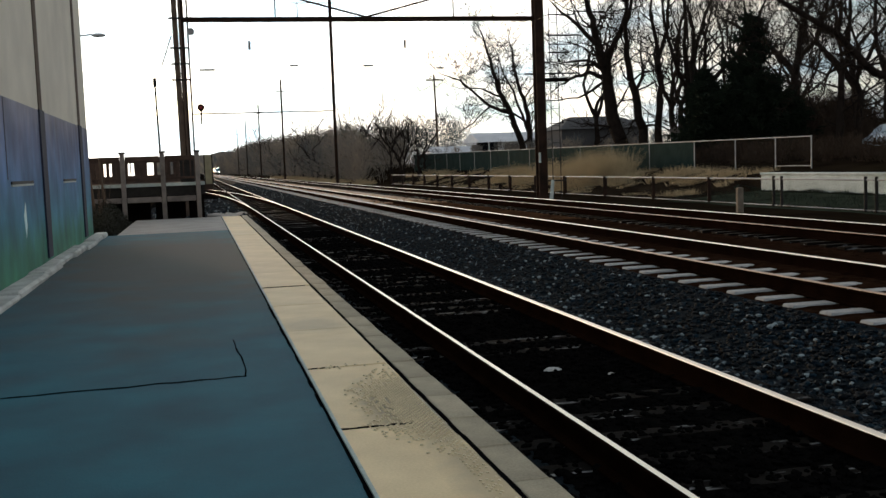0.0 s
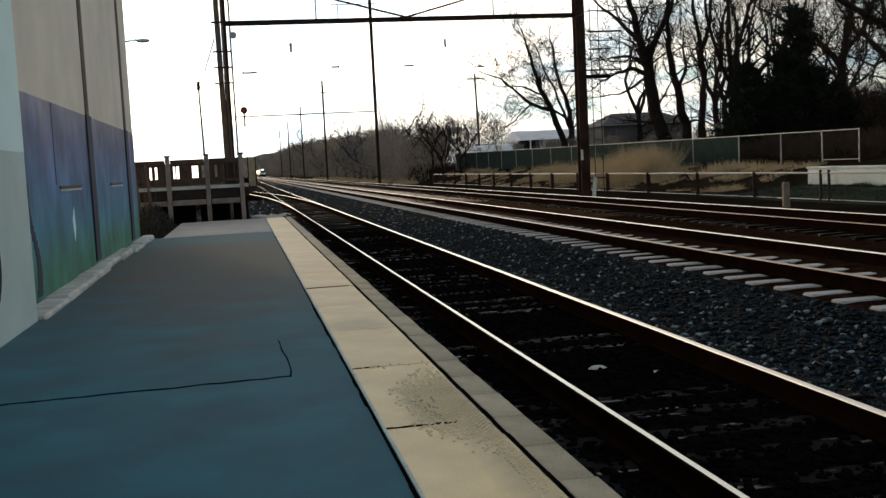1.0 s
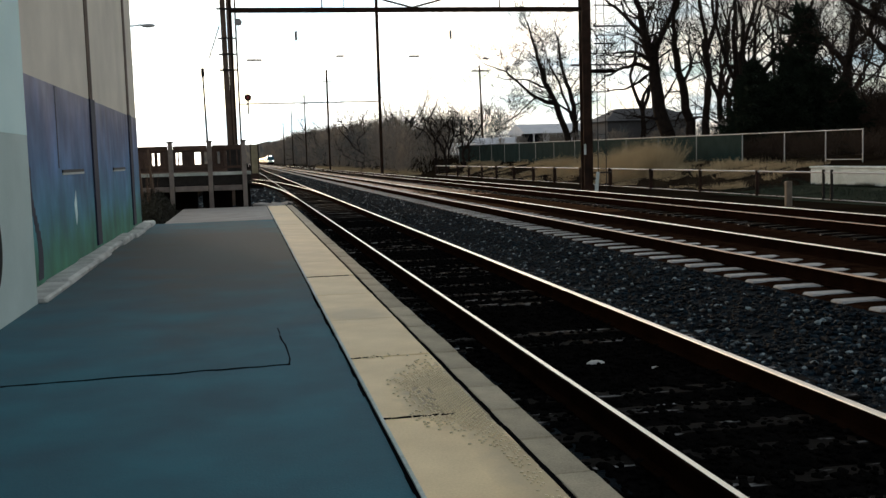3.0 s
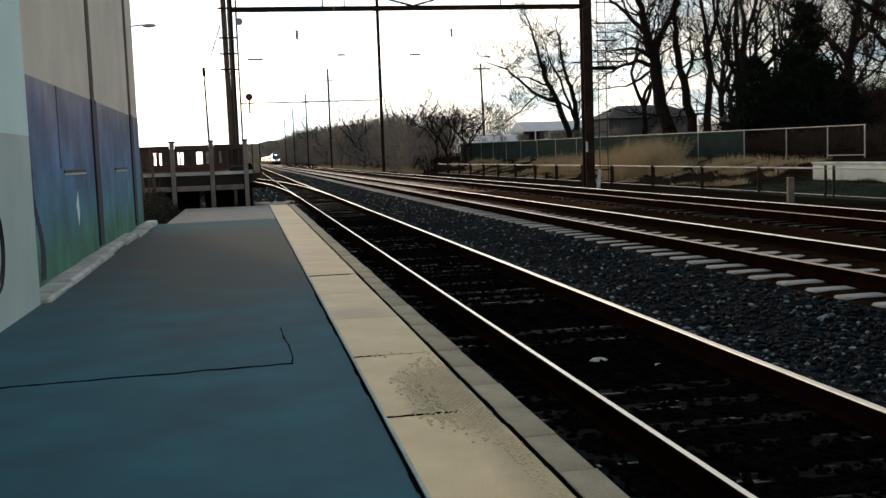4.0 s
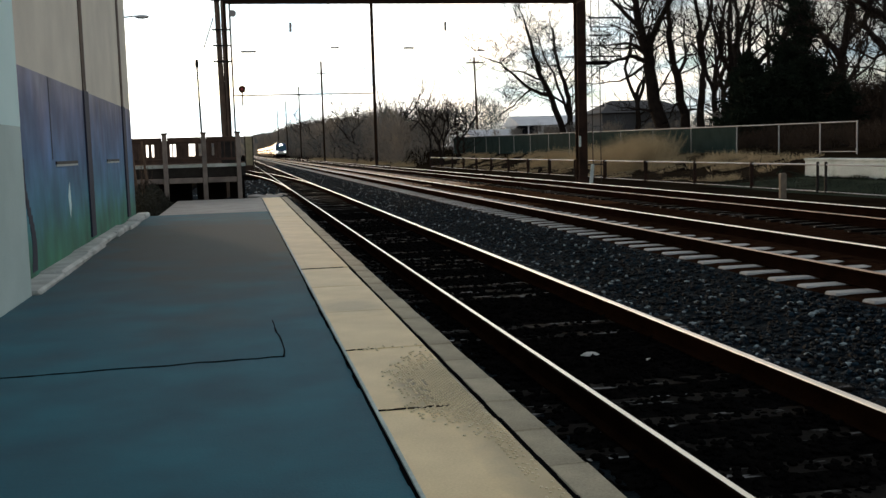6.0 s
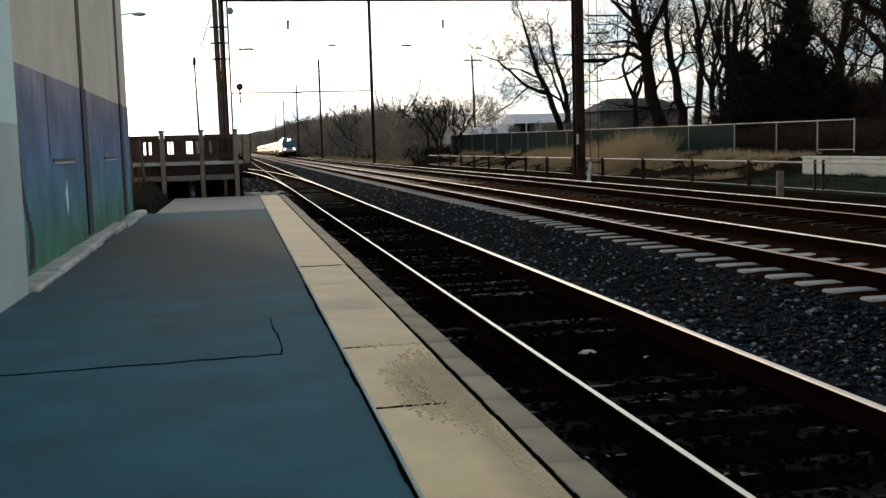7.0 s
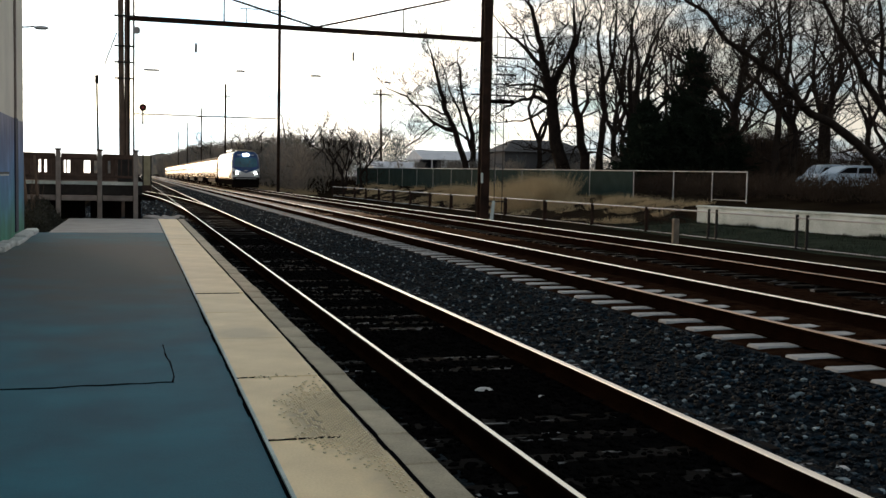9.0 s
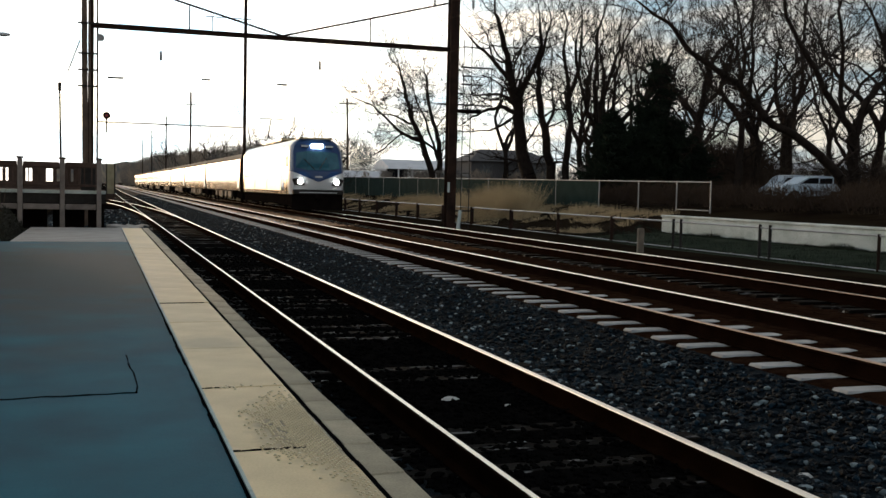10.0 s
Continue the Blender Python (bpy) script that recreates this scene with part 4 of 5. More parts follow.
def grow(rnd, s, p, d, length, r, level, levels, spread, lift):
    """One limb in bent pieces, with side limbs and fine twigs."""
    steps = 8 if level == 1 else (6 if level == 2 else 4)
    for i in range(steps):
        q = p + d * (length / steps)
        r1 = max(0.014, r * (0.90 if level == 1 else 0.84))
        s.tube(p, q, r, r1, n=6 if level < 2 else (4 if level < 3 else 3), caps=False)
        p, r = q, r1
        bend = Vector((rnd.gauss(0, 1), rnd.gauss(0, 1), rnd.gauss(0, 0.8))) * spread * 0.45
        d = (d + bend + Vector((0, 0, lift * 0.12))).normalized()
        if level < levels and i > 0 and rnd.random() < (0.8 if level < 3 else 0.6):
            ax = Vector((rnd.gauss(0, 1), rnd.gauss(0, 1), rnd.gauss(0, 0.6))).normalized()
            nd = (d * 0.7 + ax * (0.35 + spread) + Vector((0, 0, lift * 0.2))).normalized()
            grow(rnd, s, p, nd, length * rnd.uniform(0.30, 0.58), max(0.016, r * rnd.uniform(0.40, 0.64)), level + 1, levels, spread, lift)
        if level >= levels:
            nd = (d + Vector((rnd.gauss(0, 1), rnd.gauss(0, 1), rnd.gauss(0, 0.8))) * 0.8).normalized()
            twig(rnd, s, p, nd, rnd.uniform(0.3, 0.9), 0.013)
    if level < levels:
        grow(rnd, s, p, d, length * 0.5, r * 0.9, level + 1, levels, spread, lift)


def bare_tree(x, y, trunk_h, r, seed, levels=4, spread=0.6, lift=0.7, lean=(0, 0), length=None, label="tall bare tree with dark bark"):
    rnd = random.Random(seed)
    t = thing("bare_tree", label, "tree", (x, y, ground_z(x, y) - 0.2))
    s = Shape()
    top = Vector((lean[0] * trunk_h, lean[1] * trunk_h, trunk_h))
    segs = 6
    pts = [Vector((top.x * f + rnd.gauss(0, 0.10) * (0 < f < 1), top.y * f + rnd.gauss(0, 0.10) * (0 < f < 1), top.z * f)) for f in [i / segs for i in range(segs + 1)]]
    for i in range(segs):
        s.tube(pts[i], pts[i + 1], r * (1.4 if i == 0 else 1 - 0.05 * i), r * (1 - 0.05 * (i + 1)), n=9, caps=False)
    part("trunk", s, BARK, t, smooth=True)
    c = Shape()
    d0 = (pts[-1] - pts[-2]).normalized()
    length = length or 7.6
    mains = 5 if y > 100 and x > 30 else 3
    for k in range(mains):
        a = k * 6.3 / mains + rnd.uniform(0, 1.2)
        nd = (d0 + Vector((math.cos(a), math.sin(a), 0.2)) * (0.35 + 0.4 * spread)).normalized()
        grow(rnd, c, pts[-1], nd, length * rnd.uniform(0.8, 1.15), r * rnd.uniform(0.5, 0.68), 1, levels, spread, lift)
    for k in (2, 3, 4, 5):
        a = rnd.uniform(0, 6.28)
        nd = Vector((math.cos(a), math.sin(a), rnd.uniform(0.1, 0.8))).normalized()
        grow(rnd, c, pts[k], nd, length * rnd.uniform(0.5, 0.8), r * 0.26, 2, levels, spread, lift)
    part("crown", c, BARK, t)
    return t


#          x    y    trunk  r    seed levels spread lift lean
TREES = [(52.0, 82, 6.6, 0.5, 1, 4, 0.55, 0.8, (-0.02, 0)), (56.0, 78, 5.0, 0.40, 2, 4, 0.45, 0.9, (-0.20, 0)),
         (41.0, 81, 5.5, 0.42, 3, 4, 0.42, 1.0, (0.03, 0)), (44.5, 84, 5.0, 0.40, 4, 4, 0.45, 0.9, (-0.05, 0)), (48.0, 86, 5.0, 0.30, 5, 4, 0.45, 0.9, (0.02, 0)),
         (60.0, 105, 5.4, 0.36, 6, 4, 0.60, 0.55, (-0.1, 0)), (67.0, 104, 5.0, 0.34, 7, 4, 0.55, 0.6, (-0.12, 0)),
         (26.5, 124, 2.2, 0.22, 8, 3, 0.6, 0.5, (0.02, 0)), (29.0, 132, 2.0, 0.16, 21, 3, 0.6, 0.6, (0.0, 0)), (24.2, 124, 2.4, 0.20, 22, 3, 0.55, 0.8, (0.0, 0)), (25.4, 128, 2.6, 0.16, 23, 3, 0.5, 0.9, (0.05, 0)),
         (42.6, 62, 5.2, 0.30, 31, 4, 0.6, 0.7, (0.03, 0)), (44.9, 63, 4.6, 0.27, 32, 3, 0.6, 0.8, (-0.05, 0)), (50.0, 66, 4.5, 0.26, 11, 4, 0.5, 0.8, (-0.04, 0)), (47.0, 58, 4.0, 0.24, 13, 3, 0.5, 0.8, (0.0, 0))]
made_trees = [bare_tree(x, y, h, r, seed, lv, sp, li, lean, 5.2 if x < 30 else (7.6 if x < 37 and y > 100 else 8.4), label="leaning bare tree with dark bark" if abs(lean[0]) > 0.15 else "tall bare tree with dark bark")
              for x, y, h, r, seed, lv, sp, li, lean in TREES]
for src, x, y, turn in ((2, 54, 72, 80), (3, 58, 66, 150), (4, 52, 92, 210), (13, 58, 96, 40), (3, 49, 100, 300), 
                        (2, 56, 112, 140), (14, 54, 58, 220), (3, 50, 124, 60)):
    copy_thing(made_trees[src], pose(x, y, ground_z(x, y) - 0.2, 0, 0, turn))


for src, x, y, turn, k in ((7, 22.5, 150, 30, 1.1), (8, 24, 168, 140, 1.4), (7, 21.8, 190, 200, 1.3), (9, 23, 214, 70, 1.5), (10, 21.5, 236, 10, 1.5), (8, 25, 250, 260, 1.7), (7, 22, 285, 120, 1.6),
                           (9, 24, 320, 310, 1.8), (10, 22.5, 365, 50, 1.9), (8, 23, 420, 180, 2.0), (7, 28, 175, 80, 1.5), (9, 30, 200, 150, 1.7), (10, 27, 145, 220, 1.2)):
    far_tree = copy_thing(made_trees[src], pose(x, y, ground_z(x, y) - 0.2, 0, 0, turn))
    far_tree.scale = (k, k, k)


def limbed_tree(at, limbs, seed, label, reach=1.0):
    """An old tree of long crooked limbs; each limb is its bends (across, height) and its two thicknesses."""
    rnd = random.Random(seed)
    x0, y0 = at
    z0 = ground_z(x0, y0) - 0.2
    t = thing("bare_tree", label, "tree", (x0, y0, z0))
    for k, (bends, ra, rb) in enumerate(limbs):
        s, c = Shape(), Shape()
        pts = [Vector((x - x0, rnd.uniform(-0.25, 0.25) * (i > 0), max(0.0, z - z0))) for i, (x, z) in enumerate(bends)]
        fine = [pts[0]]
        for a, b in zip(pts, pts[1:]):
            for i in (1, 2, 3):
                fine.append(a.lerp(b, i / 3) + Vector((rnd.gauss(0, 0.07), rnd.gauss(0, 0.07), rnd.gauss(0, 0.07))) * (i < 3))
        n = len(fine) - 1
        for i in range(n):
            r0, r1 = ra + (rb - ra) * i / n, ra + (rb - ra) * (i + 1) / n
            s.tube(fine[i], fine[i + 1], r0 * (1.35 if i == 0 and k == 0 else 1), r1, n=9, caps=False)
            along = (fine[i + 1] - fine[i]).normalized()
            for _ in range(2 if i > n * 0.3 else (1 if i > 1 else 0)):
                nd = (along * 0.4 + Vector((rnd.gauss(0, 1), rnd.gauss(0, 0.8), rnd.gauss(0.5, 0.7)))).normalized()
                grow(rnd, c, fine[i + 1], nd, rnd.uniform(1.6, 3.6) * reach, max(0.03, r1 * rnd.uniform(0.25, 0.45)), 2, 4, 0.6, 0.6)
        grow(rnd, c, fine[-1], along, 2.6 * reach, rb * 0.9, 2, 4, 0.6, 0.6)
        part("trunk" if k == 0 else "limb", s, BARK, t, smooth=True)
        part("crown", c, BARK, t)


limbed_tree((33.9, 104.0), [([(33.9, 1.2), (33.6, 3.2), (32.4, 6.4), (31.1, 8.8), (30.5, 10.7), (30.1, 12.7), (29.6, 14.4)], 0.40, 0.09),
                            ([(32.2, 6.6), (29.9, 7.4), (28.6, 8.6), (27.0, 10.0), (25.4, 10.6)], 0.20, 0.06), ([(30.1, 7.3), (28.7, 6.1), (27.2, 5.0)], 0.10, 0.05),
                            ([(31.6, 8.2), (29.3, 9.1), (27.4, 9.2)], 0.13, 0.05)], 6, "crooked bare tree with long limbs beside the fence")
limbed_tree((34.9, 105.5), [([(34.9, 1.2), (34.8, 3.8), (34.8, 6.4), (33.9, 8.8), (33.3, 11.5), (33.0, 13.7)], 0.38, 0.09),
                            ([(34.7, 4.6), (34.1, 6.4), (32.5, 10.0), (31.7, 12.4)], 0.18, 0.06), ([(34.5, 5.6), (32.5, 6.9), (31.4, 7.1)], 0.14, 0.07)], 7, "bare tree forked low beside the fence")
limbed_tree((35.7, 82.0), [([(35.7, 1.0), (34.9, 3.9), (34.2, 7.5), (33.9, 9.2), (33.4, 11.0), (33.0, 13.0), (32.2, 15.5)], 0.66, 0.18),
                           ([(33.9, 8.2), (32.4, 8.7), (30.9, 8.2), (29.5, 7.4)], 0.22, 0.06), ([(33.8, 8.9), (32.4, 9.7), (30.1, 9.5)], 0.18, 0.06),
                           ([(33.5, 10.6), (31.6, 12.6), (29.4, 14.4)], 0.24, 0.07), ([(33.8, 9.6), (35.2, 11.6), (36.0, 14.0), (35.8, 16.0)], 0.30, 0.10)],
            1, "stout old bare tree with heavy crooked limbs", 1.3)
limbed_tree((36.9, 81.0), [([(36.9, 1.0), (37.0, 3.8), (36.1, 6.9), (35.4, 9.9), (35.5, 11.6), (36.1, 14.5)], 0.46, 0.12), ([(36.2, 6.6), (37.0, 8.6), (36.7, 10.8)], 0.16, 0.06)],
            2, "leaning bare tree beside the stout old tree", 1.2)
limbed_tree((37.6, 80.0), [([(37.6, 1.0), (37.8, 4.5), (38.1, 7.3), (37.9, 9.8), (38.8, 12.1), (38.8, 15.0)], 0.34, 0.10), ([(37.9, 9.8), (37.4, 12.5), (37.5, 15.4)], 0.20, 0.08)],
            3, "slender bare tree forked high", 1.2)
limbed_tree((40.6, 48.0), [([(40.6, 1.0), (40.3, 1.9), (39.0, 3.2), (36.6, 5.0), (34.4, 5.8), (32.9, 7.5), (29.9, 9.1), (28.4, 10.4), (27.0, 11.2)], 0.34, 0.07),
                           ([(34.4, 5.8), (33.6, 5.9), (32.2, 5.4), (31.0, 5.9)], 0.10, 0.04), ([(32.9, 7.5), (33.2, 9.4), (32.6, 11.0)], 0.12, 0.05)],
            9, "leaning old bare tree with one long crooked limb")
limbed_tree((42.4, 50.0), [([(42.4, 1.0), (42.4, 3.0), (42.25, 5.1)], 0.42, 0.34),
                           ([(42.25, 5.1), (40.5, 7.05), (39.1, 9.0), (37.4, 11.2), (36.6, 13.2)], 0.24, 0.08),
                           ([(42.25, 5.1), (43.1, 7.4), (44.1, 8.5), (46.0, 10.6)], 0.26, 0.10),
                           ([(41.4, 6.1), (41.3, 8.0), (41.0, 10.1), (40.6, 12.4), (40.9, 14.2)], 0.17, 0.06)],
            10, "forked old bare tree beside the parked car")


def evergreen(x, y, h, w, seed, label, full=0.35, dense=24):
    rs = np.random.RandomState(seed)
    z0 = ground_z(x, y) - 0.1
    t = thing("evergreen_tree", label, "tree", (x, y, z0))
    part("trunk", Shape().tube((0, 0, 0), (0, 0, h * 0.93), 0.22, 0.03, n=8), BARK, t)
    P, D = [], []
    for k in range(int(h * dense)):
        f = rs.rand() ** 0.9
        a = rs.rand() * 6.283
        ln = w * ((1 - f) ** full) * (0.3 + 0.95 * rs.rand() ** 1.3) * (0.75 + 0.5 * abs(noise.noise((math.cos(a) * 1.6, math.sin(a) * 1.6, f * h * 0.6 + seed))) * 1.6) + 0.15
        m = int(18 + ln * 26)
        u = rs.rand(m) ** 0.7
        rise = 0.25 + 0.35 * rs.rand()
        c = np.stack([np.cos(a) * ln * u, np.sin(a) * ln * u, h * (0.03 + 0.95 * f) + rise * ln * u * (u - 0.45)], 1)
        P.append(c + rs.randn(m, 3) * 0.12 * (0.4 + u[:, None]))
        D.append(np.stack([np.full(m, np.cos(a)), np.full(m, np.sin(a)), np.full(m, 0.1)], 1) + rs.randn(m, 3) * 0.7)
    P, D = np.concatenate(P), np.concatenate(D)
    n = len(P)
    spikes(P, D, 0.25 + 0.45 * rs.rand(n), 0.035 + 0.055 * rs.rand(n), "crown", NEEDLE, "", "", "", t)


evergreen(40.2, 69, 10.6, 3.0, 1, "tall ragged dark evergreen tree behind the fence", 0.6, 10)
for args in ((36.6, 70, 5.6, 2.3), (41.0, 68, 5.6, 1.9), (39.2, 66, 5.8, 2.4), (35.2, 67, 4.4, 1.7), (42.2, 67, 3.4, 1.5), (38.0, 72, 6.6, 2.2), (40.8, 72, 7.0, 1.8), (37.4, 67, 5.2, 2.2), (40.6, 65, 4.4, 1.9)):
    evergreen(*args, int(args[0] * 10), "broad dark evergreen behind the fence", 0.55, 26)


def shrubs():
    rs = np.random.RandomState(11)
    for x, y, w, h in ((-2.75, 28.5, 0.7, 0.95), (-2.9, 30.0, 0.8, 1.0), (-2.8, 31.8, 0.75, 1.1), (-2.9, 33.5, 0.8, 1.2), (-4.0, 31, 1.2, 1.5), (-4.4, 34.0, 1.2, 2.4)):
        n = 2600
        a, b = rs.rand(n) * 2 * np.pi, rs.rand(n) ** 0.5
        P = np.stack([np.cos(a) * w * b, np.sin(a) * w * b, rs.rand(n) * h * (1.05 - b * b * 0.7)], 1) + np.array([x, y, -0.5])
        D = rs.randn(n, 3) + np.array([0, 0, 0.8])
        spikes(P, D, 0.08 + 0.14 * rs.rand(n), 0.012 + 0.02 * rs.rand(n), "shrub", SHRUB, "dark straggly shrub beside the platform", "shrub")
    # dry stems standing at the wall's end
    n = 70
    P = np.stack([-3.6 + rs.rand(n) * 0.9, 30 + rs.rand(n) * 4, np.full(n, -0.55)], 1)
    D = np.stack([rs.randn(n) * 0.08 - 0.03, rs.randn(n) * 0.08, np.ones(n)], 1)
    spikes(P, D, 1.2 + 2.2 * rs.rand(n) ** 2, np.full(n, 0.012), "dry_stems", POLEWOOD, "dry brown stems at the end of the wall", "weeds")


shrubs()


def tall_grass():
    rs = np.random.RandomState(5)
    C = []
    for k in range(45):
        y = 50 + rs.rand() ** 1.2 * 80
        C.append((25.2 + rs.rand() * 4.2, y, 0.25 + 0.55 * rs.rand()))
    C += [(26.6 + rs.randn() * 0.9, 66 + rs.randn() * 2.2, 0.9 + 1.3 * rs.rand()) for _ in range(80)]
    C += [(26.4 + rs.randn() * 1.0, 80 + rs.randn() * 4, 0.5 + 0.9 * rs.rand()) for _ in range(50)]
    C += [(27.6 + rs.randn() * 0.6, 55 + rs.randn() * 4, 0.3 + 0.4 * rs.rand()) for _ in range(14)]
    C += [(22.4 + rs.rand() * 3.4, 47 + rs.rand() ** 1.3 * 75, 0.2 + 0.25 * rs.rand()) for _ in range(36)]
    C += [(18.6 + rs.rand() * 1.6, 118 + rs.rand() * 160, 0.4 + 0.6 * rs.rand()) for _ in range(60)]
    P, D, L = [], [], []
    for x, y, h in C:
        m = 170
        a = rs.rand(m) * 2 * np.pi
        b = rs.rand(m) ** 0.6 * 0.75
        gx, gy = x + np.cos(a) * b, y + np.sin(a) * b
        P.append(np.stack([gx, gy, [ground_z(u, v) - 0.05 for u, v in zip(gx, gy)]], 1))
        D.append(np.stack([np.cos(a) * b * 0.8 + rs.randn(m) * 0.34 - 0.15, np.sin(a) * b * 0.8 + rs.randn(m) * 0.34, np.ones(m)], 1))
        L.append(h * (0.35 + 0.85 * rs.rand(m)))
    P, D, L = np.concatenate(P), np.concatenate(D), np.concatenate(L)
    spikes(P, D, L, np.full(len(P), 0.012), "tall_grass", GRASS, "tall dry golden grass behind the low fence", "grass")


tall_grass()


def verge_tufts():
    """Short dark grass along the foot of the white wall and round the fence."""
    rs = np.random.RandomState(21)
    n = 9000
    x = np.where(rs.rand(n) < 0.6, 25.6 + rs.rand(n) * 0.38, 21.2 + rs.rand(n) * 3.6)
    y = 16 + rs.rand(n) * 30
    z = np.array([ground_z(a, b) - 0.03 for a, b in zip(x, y)])
    clump = np.array([0.5 + abs(noise.noise((a * 0.8, b * 0.6, 4))) * 1.8 for a, b in zip(x, y)])
    spikes(np.stack([x, y, z], 1), rs.randn(n, 3) * 0.35 + np.array([0, 0, 1.0]), (0.08 + 0.14 * rs.rand(n)) * clump, np.full(n, 0.018), "verge_grass", VERGE, "short dark winter grass at the white wall's foot", "grass")


verge_tufts()


def hedge():
    """Brown leafless undergrowth along the raised ground."""
    rs = np.random.RandomState(15)
    P, D, L = [], [], []
    for k in range(260):
        y = 22 + rs.rand() * 75
        x = 31.5 + rs.rand() * 5 + max(0.0, (y - 50) * 0.05)
        h = 0.7 + 0.9 * rs.rand()
        m = 90
        a, b = rs.rand(m) * 6.283, rs.rand(m) ** 0.5 * 0.9
        P.append(np.stack([x + np.cos(a) * b, y + np.sin(a) * b, ground_z(x, y) - 0.05 + rs.rand(m) * h * 0.7], 1))
        D.append(np.stack([np.cos(a) * 0.5, np.sin(a) * 0.5, np.full(m, 0.8)], 1) + rs.randn(m, 3) * 0.4)
        L.append(0.25 + 0.5 * rs.rand(m))
    for k in range(240):
        y = 56 + rs.rand() * 60
        x = 0.66 * y + 3 + rs.rand() * (0.55 * y)
        h = 2.0 + 2.4 * rs.rand()
        m = 110
        a, b = rs.rand(m) * 6.283, rs.rand(m) ** 0.5 * 1.6
        P.append(np.stack([x + np.cos(a) * b, y + np.sin(a) * b, ground_z(x, y) - 0.05 + rs.rand(m) * h * 0.8], 1))
        D.append(np.stack([np.cos(a) * 0.4, np.sin(a) * 0.4, np.full(m, 0.9)], 1) + rs.randn(m, 3) * 0.4)
        L.append(0.5 + 0.9 * rs.rand(m))
    for k in range(80):
        y = 66 + rs.rand() * 22
        x = 0.60 * y + rs.rand() * 9
        h = 3.4 + 2.2 * rs.rand()
        m = 260
        a, b = rs.rand(m) * 6.283, rs.rand(m) ** 0.5 * 1.3
        P.append(np.stack([x + np.cos(a) * b, y + np.sin(a) * b, ground_z(x, y) - 0.05 + rs.rand(m) * h * 0.8], 1))
        D.append(np.stack([np.cos(a) * 0.4, np.sin(a) * 0.4, np.full(m, 0.9)], 1) + rs.randn(m, 3) * 0.4)
        L.append(0.5 + 0.8 * rs.rand(m))
    P, D, L = np.concatenate(P), np.concatenate(D), np.concatenate(L)
    spikes(P, D, L, np.full(len(P), 0.02), "undergrowth", THICKET, "brown leafless undergrowth under the trees", "undergrowth")


hedge()


def far_woods():
    """Leafless woods along the line's right side, thinning to a low hill far off."""
    rs = np.random.RandomState(9)
    P, D, L, R = [], [], [], []
    for k in range(520):
        y = 92 + rs.rand() ** 1.6 * 900
        x = 20.5 + rs.rand() ** 1.4 * 26 + (0 if y > 130 else 5)
        h = (4.5 + 3.5 * rs.rand() + min(9, (y - 90) * 0.02)) * (1.0 if y > 140 else 0.75)
        if y < 152 and 23.5 < x < 32:
            continue
        if y < 152 and x > 25:
            h = 1.6 + 1.4 * rs.rand()
        m = 150
        z = ground_z(x, y)
        hh = rs.rand(m) ** 0.8 * h
        b = 0.35 * h * np.sqrt(rs.rand(m)) * (0.45 + hh / h * 0.8) * (1.15 - (hh / h) ** 3)
        a = rs.rand(m) * 2 * np.pi
        P.append(np.stack([x + np.cos(a) * b * 0.7, y + np.sin(a) * b, z + hh * 0.85], 1))
        D.append(np.stack([np.cos(a) * 0.6, np.sin(a) * 0.6, np.full(m, 0.9)], 1) + rs.randn(m, 3) * 0.35)
        L.append((0.5 + rs.rand(m)) * h * 0.22)
        R.append(np.full(m, 0.02 + y * 0.00012))
    P, D, L, R = (np.concatenate(v) for v in (P, D, L, R))
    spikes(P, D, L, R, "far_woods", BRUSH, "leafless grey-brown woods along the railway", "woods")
    s = Shape()
    pts = [(0 + 10 * i, 8 + 6 * noise.noise((i * 0.35, 0, 0)) + 0.10 * 10 * i) for i in range(60)]
    vs = [(x - 60, 1500 + 2 * x, -1) for x, _ in pts] + [(x - 60, 1500 + 2 * x, h + 14) for x, h in pts] + [(x - 60, 1800 + 2 * x, -1) for x, _ in pts]
    n = len(pts)
    s.add(vs, [(i, i + 1, n + i + 1, n + i) for i in range(n - 1)] + [(n + i, n + i + 1, 2 * n + i + 1, 2 * n + i) for i in range(n - 1)])
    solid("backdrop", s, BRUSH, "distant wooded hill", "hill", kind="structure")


far_woods()


